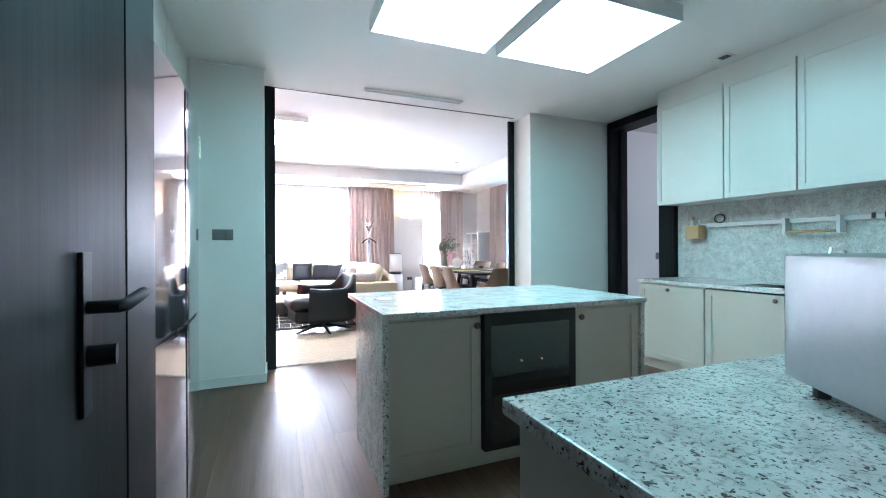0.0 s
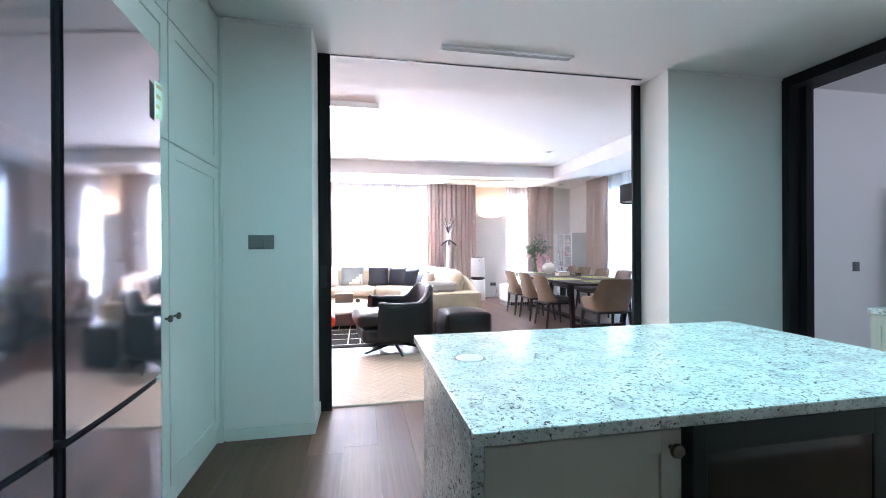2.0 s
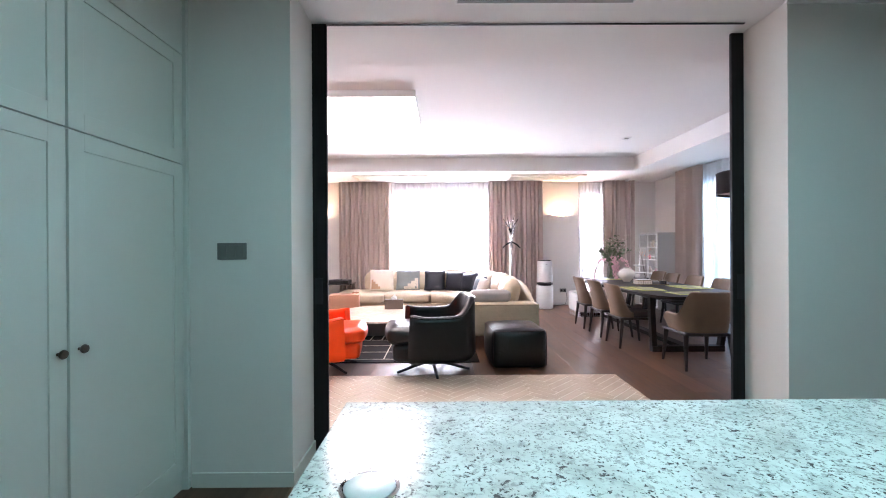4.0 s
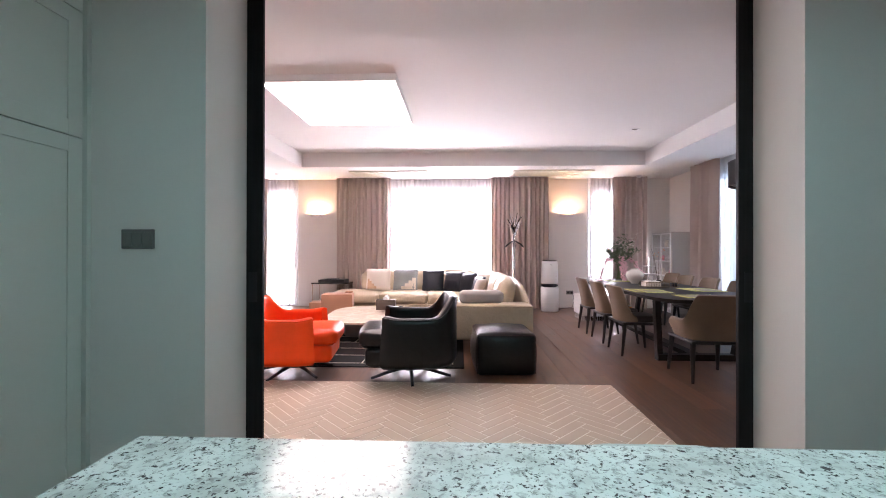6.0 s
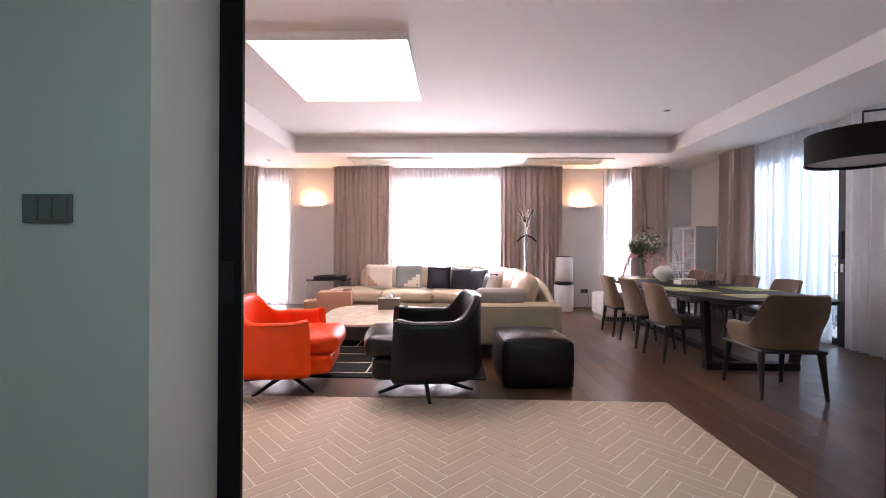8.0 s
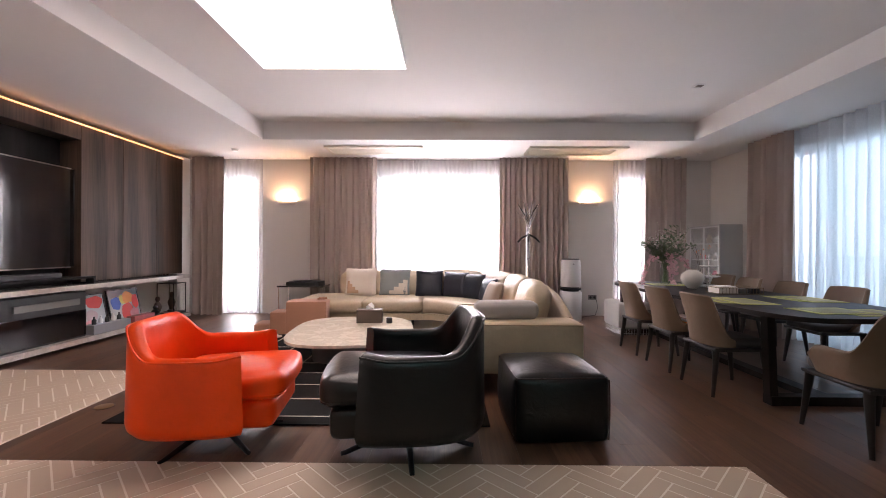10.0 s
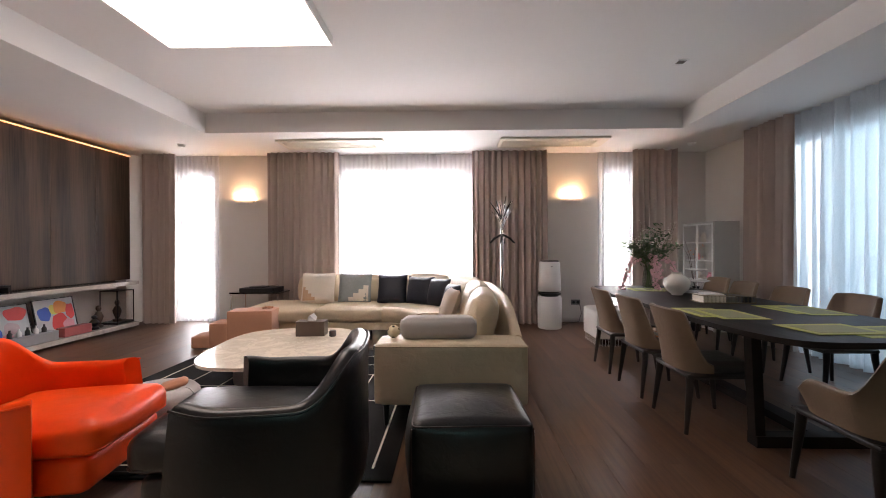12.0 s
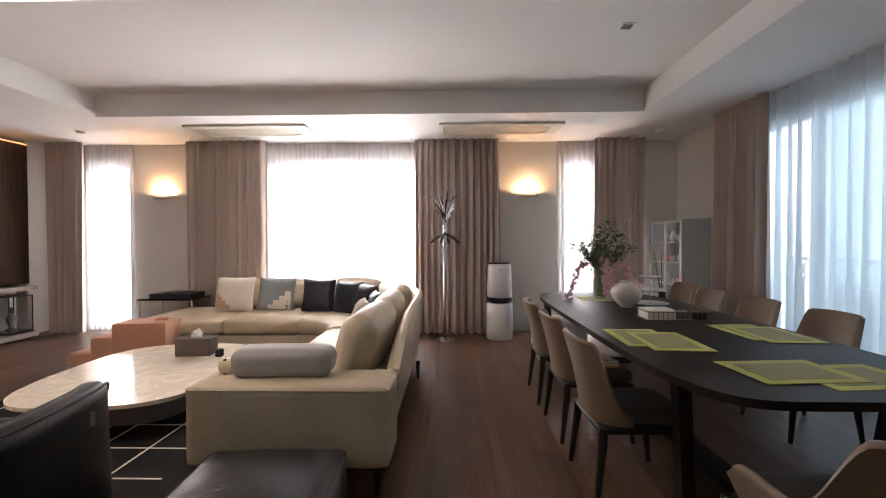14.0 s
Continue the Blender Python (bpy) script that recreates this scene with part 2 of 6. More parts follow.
SHEER = sheer_cloth("white_sheer", (0.9, 0.9, 0.92), 0.5)
GLASS = clear_glass("window_glass")
FRAMEDARK = plain("dark_window_frame", (0.05, 0.042, 0.04), 0.45, 0.2)
MATBLOCK = plain("mat_vinyl", (0.56, 0.44, 0.33), 0.55, var=0.03, grain=200, bump=0.1)
MATLINE = plain("mat_line", (0.80, 0.72, 0.62), 0.55, var=0.03)
RUG = fabric("charcoal_rug", (0.014, 0.013, 0.013), 300, var=0.4, sheen=0.0)
RUG.node_tree.nodes["Principled BSDF"].inputs["Specular IOR Level"].default_value = 0.1
RUGLINE = fabric("cream_rug_line", (0.62, 0.56, 0.45), 300)
LAMPWHITE = glow("living_lamp_light", (1.0, 0.84, 0.73), 10.5)
KITCHENLIGHT = glow("kitchen_panel_light", (0.54, 1.0, 0.95), 5.0)
WARMGLOW = glow("warm_light", (1.0, 0.58, 0.30), 820.0)
BACKDROP = glow("outside_sky", (0.60, 0.84, 1.0), 3.6)

# ---- mesh helpers ----


def box(bm, x0, y0, z0, x1, y1, z1, bevel=0.0):
    g = bmesh.ops.create_cube(bm, size=1.0)["verts"]
    for v in g:
        v.co = Vector(((x0 + x1) / 2 + v.co.x * (x1 - x0), (y0 + y1) / 2 + v.co.y * (y1 - y0), (z0 + z1) / 2 + v.co.z * (z1 - z0)))
    if bevel:
        es = list({e for v in g for e in v.link_edges})
        bmesh.ops.bevel(bm, geom=es, offset=bevel, segments=2, profile=0.6, affect="EDGES", clamp_overlap=True)


def boxes(*bs, bevel=0.0):
    bm = bmesh.new()
    for b in bs:
        box(bm, *b, bevel=bevel)
    return bm


def soft(w, d, h, r=0.05, puff=0.0, n=8, m=None, bm=None):
    """An upholstered block about the origin: rounded corners, faces that swell by puff."""
    bm = bm or bmesh.new()
    t = bmesh.new()
    bmesh.ops.create_cube(t, size=2.0)
    bmesh.ops.subdivide_edges(t, edges=t.edges[:], cuts=n, use_grid_fill=True)
    hw, hd, hh = w / 2, d / 2, h / 2
    r = min(r, hw, hd, hh)
    for v in t.verts:
        u = v.co.copy()
        # crowd the grid toward the edges, where the rounding is
        u = Vector([math.copysign(abs(k) ** 0.75, k) for k in u])
        p = Vector((u.x * hw, u.y * hd, u.z * hh))
        q = Vector((max(-hw + r, min(hw - r, p.x)), max(-hd + r, min(hd - r, p.y)), max(-hh + r, min(hh - r, p.z))))
        e = p - q
        if e.length > 1e-6:
            p = q + e.normalized() * r
        bx, by, bz = 1 - u.x ** 2, 1 - u.y ** 2, 1 - u.z ** 2
        p.x += math.copysign(puff * by * bz * abs(u.x) ** 3, u.x)
        p.y += math.copysign(puff * bx * bz * abs(u.y) ** 3, u.y)
        p.z += math.copysign(puff * bx * by * abs(u.z) ** 3, u.z)
        v.co = m @ p if m else p
    me = bpy.data.meshes.new("t")
    t.to_mesh(me)
    t.free()
    bm.from_mesh(me)
    bpy.data.meshes.remove(me)
    return bm


def tube(pts, radius, sides=10, bm=None, caps=True):
    """A rod along points; radius is one number or one for each point."""
    bm = bm or bmesh.new()
    pts = [Vector(p) for p in pts]
    rs = radius if isinstance(radius, (list, tuple)) else [radius] * len(pts)
    rings = []
    side = None
    for i, p in enumerate(pts):
        d = (pts[min(i + 1, len(pts) - 1)] - pts[max(i - 1, 0)]).normalized()
        if side is None:
            side = d.cross(Vector((0, 0, 1)) if abs(d.z) < 0.9 else Vector((1, 0, 0))).normalized()
        side = (side - d * side.dot(d)).normalized()
        up = d.cross(side)
        rings.append([bm.verts.new(p + rs[i] * (math.cos(a) * side + math.sin(a) * up)) for a in (2 * math.pi * k / sides for k in range(sides))])
    for a, b in zip(rings, rings[1:]):
        for k in range(sides):
            bm.faces.new((a[k], a[(k + 1) % sides], b[(k + 1) % sides], b[k]))
    if caps:
        bm.faces.new(rings[0][::-1])
        bm.faces.new(rings[-1])
    return bm


def lathe(profile, sides=32, bm=None, centre=(0, 0, 0)):
    """Turned shape from (radius, height) pairs."""
    bm = bm or bmesh.new()
    c = Vector(centre)
    rings = [[bm.verts.new(c + Vector((max(r, 1e-4) * math.cos(a), max(r, 1e-4) * math.sin(a), z))) for a in (2 * math.pi * k / sides for k in range(sides))] for r, z in profile]
    for a, b in zip(rings, rings[1:]):
        for k in range(sides):
            bm.faces.new((a[k], a[(k + 1) % sides], b[(k + 1) % sides], b[k]))
    bm.faces.new(rings[0][::-1])
    bm.faces.new(rings[-1])
    return bm


def slab(outline, z0, z1, bevel=0.0, bm=None):
    """A plate with the given outline of (x, y) pairs."""
    bm = bm or bmesh.new()
    lo = [bm.verts.new((x, y, z0)) for x, y in outline]
    hi = [bm.verts.new((x, y, z1)) for x, y in outline]
    n = len(outline)
    f = [bm.faces.new(lo[::-1]), bm.faces.new(hi)]
    for k in range(n):
        bm.faces.new((lo[k], lo[(k + 1) % n], hi[(k + 1) % n], hi[k]))
    if bevel:
        bmesh.ops.bevel(bm, geom=list(f[0].edges) + list(f[1].edges), offset=bevel, segments=2, affect="EDGES", profile=0.6)
    return bm


def rounded(x0, y0, x1, y1, r, n=8, power=2.0):
    pts = []
    for cx, cy, a0 in ((x1 - r, y1 - r, 0), (x0 + r, y1 - r, 90), (x0 + r, y0 + r, 180), (x1 - r, y0 + r, 270)):
        for k in range(n + 1):
            a = radians(a0 + 90 * k / n)
            pts.append((cx + r * math.cos(a), cy + r * math.sin(a)))
    return pts


def part(name, bm, material, parent=None, label="", smooth=False):
    bmesh.ops.recalc_face_normals(bm, faces=bm.faces[:])
    me = bpy.data.meshes.new(name)
    bm.to_mesh(me)
    bm.free()
    me.materials.append(material)
    if smooth:
        for p in me.polygons:
            p.use_smooth = True
        me.set_sharp_from_angle(angle=radians(50))
    ob = new(name, me)
    if parent:
        ob.parent = parent
    return tagged(ob, label)


def thing(name, label, category, m=None, group=""):
    ob = new(name)
    ob.empty_display_size = 0.1
    if m:
        ob.matrix_world = m
    return tagged(ob, label, category, group)


def structure(name, bm, material, label, category, smooth=False):
    return tagged(part(name, bm, material, None, label, smooth), "", category, "", "structure")


# ---- structure ----
KC, SOFFIT, COFFER = 2.755, 2.81, 3.075
W0, W1, S0, N0 = -3.45, 6.28, 5.25, 12.1     # living room: west, east, south, north faces
floor = structure("floor", boxes((W0 - 0.3, -2.0, -0.2, W1 + 0.3, N0 + 0.5, -0.006)), JOINT, "dark joints under the brown oak floorboards", "floor")
# kitchen shell
structure("wall_kitchen_west", boxes((-0.95, -1.6, 0, -0.75, S0, KC)), WALL, "warm white painted kitchen wall behind the tall units", "wall")
structure("wall_kitchen_south", boxes((-0.95, -1.8, 0, 7.2, -1.6, KC)), WALL, "warm white painted wall closing the kitchen", "wall")
structure("wall_pier_west", boxes((-0.75, 4.87, 0, 0.548, 5.25, KC)), WALL, "white painted pier with a grey switch beside the sliding door opening", "wall")
structure("wall_pier_east", boxes((3.425, 5.03, 0, 4.6, 5.386, KC)), WALL, "white painted pier beside the sliding door opening", "wall")
structure("wall_kitchen_east", boxes((4.65, -1.6, 0, 4.85, 4.26, KC), (4.65, 5.03, 0, 4.85, 5.4, KC), (4.6, 5.03, 0, 4.65, 5.4, KC), (4.65, 4.26, 2.7, 4.85, 5.03, KC)), WALL, "white painted kitchen wall with a doorway", "wall")
structure("wall_back_room", boxes((7.0, -1.6, 0, 7.2, 5.4, KC), (4.85, 5.15, 0, 7.0, 5.4, KC)), WALL, "plain pale wall of the room behind the doorway", "wall")
structure("ceiling_kitchen", boxes((-0.95, -1.8, KC, 7.2, 5.4, KC + 0.2)), CEIL, "white painted kitchen ceiling", "ceiling")
# living room shell
structure("wall_living_south", boxes((W0 - 0.2, S0 - 0.02, 0, 0.46, 5.30, 3.3), (4.6, 5.4, 0, W1 + 0.2, 5.55, 3.3), (0.46, S0 + 0.01, KC + 0.2, 4.6, 5.4, 3.3)), WALL, "white painted partition between kitchen and living room", "wall")
structure("wall_living_west", boxes((W0 - 0.2, S0, 0, W0, N0 + 0.2, 3.3), (W0, 11.75, 0, -3.2, N0, SOFFIT)), WALL, "white painted wall behind the wood panelling", "wall")
WZ = 2.525
structure("wall_living_north", boxes((W0, N0, 0, -2.57, N0 + 0.2, 3.3), (-1.95, N0, 0, 0.2, N0 + 0.2, 3.3), (2.5, N0, 0, 4.61, N0 + 0.2, 3.3), (5.1, N0, 0, W1 + 0.2, N0 + 0.2, 3.3),
          (-2.57, N0, WZ, -1.95, N0 + 0.2, 3.3), (0.2, N0, WZ, 2.5, N0 + 0.2, 3.3), (4.61, N0, WZ, 5.1, N0 + 0.2, 3.3), (0.2, N0, 0, 2.5, N0 + 0.2, 0.55)), WALL, "warm white wall with three tall windows", "wall")
structure("wall_living_east", boxes((W1, 5.4, 0, W1 + 0.2, 8.75, 3.3), (W1, 10.75, 0, W1 + 0.2, N0, 3.3), (W1, 8.75, 2.68, W1 + 0.2, 10.75, 3.3)), WALL, "warm white wall with a balcony door", "wall")
CX0, CX1, CY0, CY1 = -1.24, 5.15, 6.0, 10.70
structure("ceiling_living", boxes((W0, 5.302, SOFFIT, 0.5, CY0, 3.3), (0.5, 5.402, SOFFIT, W1, CY0, 3.3), (W0, CY1, SOFFIT, W1, N0, 3.3), (W0, CY0, SOFFIT, CX0, CY1, 3.3), (CX1, CY0, SOFFIT, W1, CY1, 3.3), (CX0, CY0, COFFER, CX1, CY1, 3.3)), CEIL, "white ceiling with a raised rectangular coffer", "ceiling")


def window(name, y_wall, x0, x1, z0, z1, bars, label):
    """A north window: frame, panes and bars in the wall's thickness."""
    w = structure(name, boxes((x0, y_wall + 0.06, z1 - 0.06, x1, y_wall + 0.13, z1), (x0, y_wall + 0.06, z0, x1, y_wall + 0.13, z0 + 0.06), (x0, y_wall + 0.06, z0 + 0.06, x0 + 0.05, y_wall + 0.13, z1 - 0.06),
                              (x1 - 0.05, y_wall + 0.06, z0 + 0.06, x1, y_wall + 0.13, z1 - 0.06), *[(b - 0.02, y_wall + 0.065, z0 + 0.06, b + 0.02, y_wall + 0.125, z1 - 0.06) for b in bars]), FRAMEDARK, label, "window")
    pane = part("pane", boxes((x0 + 0.05, y_wall + 0.09, z0 + 0.06, x1 - 0.05, y_wall + 0.096, z1 - 0.06)), GLASS, w)
    pane.visible_shadow = False
    return w


window("window_1", N0, -2.57, -1.95, 0.0, WZ, [], "tall narrow dark-framed window behind a sheer")
window("window_2", N0, 0.2, 2.5, 0.55, WZ, [1.35], "wide dark-framed window, bright with daylight")
window("window_3", N0, 4.61, 5.1, 0.0, WZ, [], "tall narrow dark-framed window behind a sheer")

# ---- kitchen ----


def knob(parent, x, y, z, axis):
    """A round bronze knob on a stem, pointing along axis."""
    m = {"+x": pose(x, y, z, 0, 90, 0), "-x": pose(x, y, z, 0, -90, 0), "-y": pose(x, y, z, 90, 0, 0)}[axis]
    bm = lathe([(0.006, 0), (0.006, 0.012), (0.015, 0.016), (0.018, 0.022), (0.015, 0.029), (0.006, 0.031)], 16)
    bm.transform(m)
    return part("knob", bm, BRONZE, parent, "round bronze knob", True)


def shaker(parent, axis, face, a0, a1, z0, z1, material, rail=0.055, t=0.02):
    """A framed door; axis is the way it faces, face its outer plane, a0..a1 its span. A panel with four rails."""
    s = 1 if axis[0] == "+" else -1

    def plate(p0, p1, q0, q1, d, bevel):
        f0, f1 = sorted((face - s * t, face - s * d))
        return boxes((f0, p0, q0, f1, p1, q1) if axis[1] == "x" else (p0, f0, q0, p1, f1, q1), bevel=bevel)

    door = part("door", plate(a0 + rail, a1 - rail, z0 + rail, z1 - rail, 0.007, 0), material, parent)
    for p0, p1, q0, q1 in ((a0, a0 + rail, z0, z1), (a1 - rail, a1, z0, z1), (a0 + rail, a1 - rail, z0, z0 + rail), (a0 + rail, a1 - rail, z1 - rail, z1)):
        part("rail", plate(p0, p1, q0, q1, 0, 0.0015), material, door)
    return door


# island
IZ, IX0, IX1, IY0, IY1 = 0.864, 1.098, 2.745, 2.795, 3.778
island = thing("kitchen_island", "kitchen island with speckled granite top and greige framed doors", "kitchen island")
part("worktop", boxes((IX0, IY0 - 0.02, IZ - 0.03, IX1, IY1, IZ), bevel=0.004), GRANITE, island, "polished speckled granite slab")
part("side_panel", boxes((IX0, IY0, 0, IX0 + 0.03, IY1 - 0.3, IZ - 0.031), bevel=0.003), GRANITE, island, "granite waterfall end")
part("side_panel", boxes((IX1 - 0.03, IY0, 0, IX1, IY1 - 0.3, IZ - 0.031), bevel=0.003), GRANITE, island, "granite waterfall end")
part("body", boxes((IX0 + 0.031, IY0 + 0.04, 0.1, IX1 - 0.031, IY1 - 0.3, IZ - 0.031)), BASECAB, island)
part("plinth", boxes((IX0 + 0.031, IY0 + 0.09, 0, IX1 - 0.031, IY1 - 0.32, 0.099)), BASECAB, island)
d = shaker(island, "-y", IY0 + 0.015, IX0 + 0.035, 1.622, 0.115, IZ - 0.05, BASECAB)
knob(d, 1.592, IY0 + 0.015, IZ - 0.09, "-y")
d = shaker(island, "-y", IY0 + 0.015, 2.218, IX1 - 0.035, 0.115, IZ - 0.05, BASECAB)
knob(d, 2.258, IY0 + 0.015, IZ - 0.09, "-y")
cooler = thing("wine_cooler", "black built-in wine cooler with glass door in the island", "wine cooler")
part("body", boxes((1.63, IY0 + 0.012, 0.12, 2.21, IY0 + 0.035, IZ - 0.045)), BLACKPLASTIC, cooler)
part("door_frame", boxes((1.63, IY0 - 0.012, 0.12, 1.67, IY0 + 0.011, 0.83), (2.17, IY0 - 0.012, 0.12, 2.21, IY0 + 0.011, 0.83), (1.67, IY0 - 0.012, 0.12, 2.17, IY0 + 0.011, 0.16), (1.67, IY0 - 0.012, 0.765, 2.17, IY0 + 0.011, 0.83), bevel=0.002), BLACKMETAL, cooler)
part("glass", boxes((1.67, IY0 - 0.009, 0.16, 2.17, IY0 - 0.004, 0.765)), BLACKGLASS, cooler, "dark reflecting glass")
for z in (0.28, 0.39, 0.50):
    part("shelf", boxes((1.685, IY0 - 0.011, z, 2.155, IY0 - 0.0095, z + 0.012)), plain("shelf_strip", (0.035, 0.03, 0.028), 0.3), cooler)
DIGIT = glow("display_digit", (1.0, 0.35, 0.1), 0.8)
for x in (1.85, 1.98):
    cu = bpy.data.curves.new("digits", "FONT")
    cu.body, cu.size, cu.align_x = "12", 0.016, "CENTER"
    ob = new("digits", cu)
    ob.matrix_world = pose(x, IY0 - 0.0125, 0.565, 90, 0, 0)
    cu.materials.append(DIGIT)
    ob.parent = cooler
socket = thing("pop_up_socket", "round silver pop-up socket cover set in the island top", "socket", pose(1.24, 3.345, IZ))
part("cap", lathe([(0.048, 0), (0.048, 0.004), (0.043, 0.006)], 32), plain("satin_cap", (0.72, 0.74, 0.74), 0.35, 0.3), socket, "", True)
part("ring", lathe([(0.056, 0), (0.056, 0.0025), (0.05, 0.003), (0.05, 0)], 32), CHROME, socket, "", True)

# chair tucked under the island's far side
isl_chair = thing("island_chair", "pale grey chair with a low rounded back at the island", "chair", pose(2.25, 3.86, 0))
CHAIRGREY = plain("pale_grey_shell", (0.46, 0.49, 0.46), 0.45)
part("seat", soft(0.36, 0.38, 0.05, 0.024, 0.0, 6, pose(0, 0.0, 0.45)), CHAIRGREY, isl_chair, "", True)
part("backrest", soft(0.31, 0.035, 0.27, 0.017, 0.0, 6, pose(0, 0.19, 0.605)), CHAIRGREY, isl_chair, "", True)
for x in (-0.17, 0.17):
    for y in (-0.17, 0.17):
        part("leg", tube([(x, y, 0.44), (x * 1.15, y * 1.15, 0)], [0.016, 0.011]), LEGWOOD, isl_chair, "", True)

# peninsula
PZ = 0.86
pen = thing("peninsula_counter", "greige kitchen counter with a speckled granite worktop", "kitchen counter")
part("worktop", boxes((1.07, -1.2, PZ - 0.035, 4.01, 1.64, PZ), bevel=0.005), GRANITE, pen, "polished speckled granite slab")
part("body", boxes((1.10, -1.2, 0.1, 3.99, 1.62, PZ - 0.036), bevel=0.003), BASECAB, pen)
part("plinth", boxes((1.16, -1.2, 0, 3.96, 1.56, 0.099)), BASECAB, pen)
oven = thing("countertop_appliance", "grey boxy kitchen appliance standing on the granite counter", "appliance", pose(1.706, 1.188, PZ, 0, 0, -32))
part("housing", soft(0.34, 0.42, 0.27, 0.014, 0.002, 8, pose(0, 0, 0.16)), plain("appliance_shell", (0.26, 0.28, 0.28), 0.36), oven, "", True)
for x in (-0.13, 0.13):
    for y in (-0.15, 0.15):
        part("foot", lathe([(0.015, 0), (0.015, 0.03)], 12, None, (x, y, 0)), BLACKPLASTIC, oven)

# units along the east wall
BX, BY1 = 4.0, 3.99
work = thing("worktop", "long speckled granite worktop along the kitchen wall", "worktop")
SX0, SX1, SY0, SY1 = 4.12, 4.48, 2.50, 3.15
part("slab", boxes((BX - 0.015, 1.65, PZ - 0.03, SX0, BY1, PZ), (SX1, 1.65, PZ - 0.03, 4.63, BY1, PZ), (SX0, 1.65, PZ - 0.03, SX1, SY0, PZ), (SX0, SY1, PZ - 0.03, SX1, BY1, PZ)), GRANITE, work)
part("upstand", boxes((4.63, -1.0, PZ, 4.648, BY1 + 0.07, 1.598)), SPLASH, work, "granite splashback slab")
sink = thing("sink", "undermount steel kitchen sink in the worktop", "sink")
part("bowl", boxes((SX0, SY0, PZ - 0.2, SX1, SY1, PZ - 0.19), (SX0, SY0, PZ - 0.19, SX0 + 0.006, SY1, PZ - 0.005), (SX1 - 0.006, SY0, PZ - 0.19, SX1, SY1, PZ - 0.005), (SX0, SY0, PZ - 0.19, SX1, SY0 + 0.006, PZ - 0.005), (SX0, SY1 - 0.006, PZ - 0.19, SX1, SY1, PZ - 0.005)), CHROME, sink)
tap = thing("tap", "chrome square-necked kitchen tap on the worktop", "tap", pose(4.56, 2.62, PZ))
part("neck", tube([(0, 0, 0), (0, 0, 0.27), (-0.01, 0, 0.29), (-0.2, 0.0, 0.29), (-0.21, 0, 0.25)], 0.013), CHROME, tap, "", True)
part("lever", tube([(0, 0, 0.12), (0, -0.05, 0.14), (0, -0.09, 0.18)], 0.008), CHROME, tap, "", True)


def bottle(name, label, x, y, z, r, h, material, cap, band=None):
    b = thing(name, label, "bottle", pose(x, y, z))
    part("body", lathe([(r * 0.9, 0), (r, 0.01), (r, h * 0.55), (r * 0.75, h * 0.72), (r * 0.35, h * 0.8), (r * 0.35, h * 0.86)], 20), material, b, "", True)
    part("cap", lathe([(r * 0.42, h * 0.86), (r * 0.42, h), (r * 0.3, h)], 16), cap, b, "", True)
    if band:
        part("label", lathe([(r * 1.01, h * 0.14), (r * 1.01, h * 0.5)], 20), band, b, "", True)


YELLOW = plain("yellow_plastic", (0.75, 0.62, 0.05), 0.35)
REDORANGE = plain("orange_label", (0.8, 0.25, 0.06), 0.5)
bottle("soap_bottle", "white plastic soap bottle with an orange label by the sink", 4.55, 2.95, PZ, 0.04, 0.24, WHITEPLASTIC, WHITEPLASTIC, REDORANGE)
bottle("dish_soap_bottle", "yellow plastic dish soap bottle by the sink", 4.53, 2.82, PZ, 0.045, 0.19, YELLOW, REDORANGE)
for i, (y0, y1) in enumerate(((3.317, BY1), (2.715, 3.312), (1.70, 2.71))):
    u = thing("base_cabinet", "greige base cabinet with a framed door and bronze knob", "cabinet", None, "base cabinets along the kitchen wall")
    part("body", boxes((BX + 0.022, y0, 0.1, 4.62, y1, PZ - 0.032 if i != 1 else PZ - 0.21)), BASECAB, u)
    part("plinth", boxes((BX + 0.06, y0, 0, 4.6, y1, 0.099)), BASECAB, u)
    dd = shaker(u, "-x", BX, y0 + 0.004, y1 - 0.004, 0.11, PZ - 0.045, BASECAB)
    knob(dd, BX, (y0 + 0.05) if i == 1 else ((y1 + y0) / 2 if i == 0 else y1 - 0.06), PZ - 0.085, "-x")
UX = 4.27
for y0, y1 in ((3.332, 4.01), (2.781, 3.327), (2.16, 2.776), (1.45, 2.155)):
    u = thing("wall_cabinet", "pale lacquered wall cabinet with a framed door", "cabinet", None, "wall cabinets over the worktop")
    part("body", boxes((UX + 0.022, y0, 1.60, 4.648, y1, 2.60)), CABINET, u)
    shaker(u, "-x", UX, y0 + 0.003, y1 - 0.003, 1.595, 2.60, CABINET, 0.045)
structure("trim_cabinet_cornice", boxes((UX + 0.012, 1.45, 2.603, 4.648, 4.01, KC - 0.002)), CABINET, "pale filler panel between wall cabinets and ceiling", "trim")
rail = thing("utensil_rail", "white metal rail with a wooden box on the splashback", "rail")
part("bar", boxes((4.60, 1.9, 1.365, 4.628, 3.88, 1.40), bevel=0.003), WHITEPLASTIC, rail)
part("rod", tube([(4.56, 2.68, 1.29), (4.56, 3.0, 1.29)], 0.012), wood("rod_wood", (0.35, 0.2, 0.09), (0.5, 0.3, 0.15), "y"), rail, "pale wooden rod", True)
for y in (2.66, 3.02):
    part("bracket", boxes((4.545, y - 0.012, 1.275, 4.628, y + 0.012, 1.41), bevel=0.002), WHITEPLASTIC, rail)
for k in range(6):
    part("hook", boxes((4.59, 2.12 + 0.07 * k, 1.37, 4.598, 2.14 + 0.07 * k, 1.41)), BLACKPLASTIC, rail)
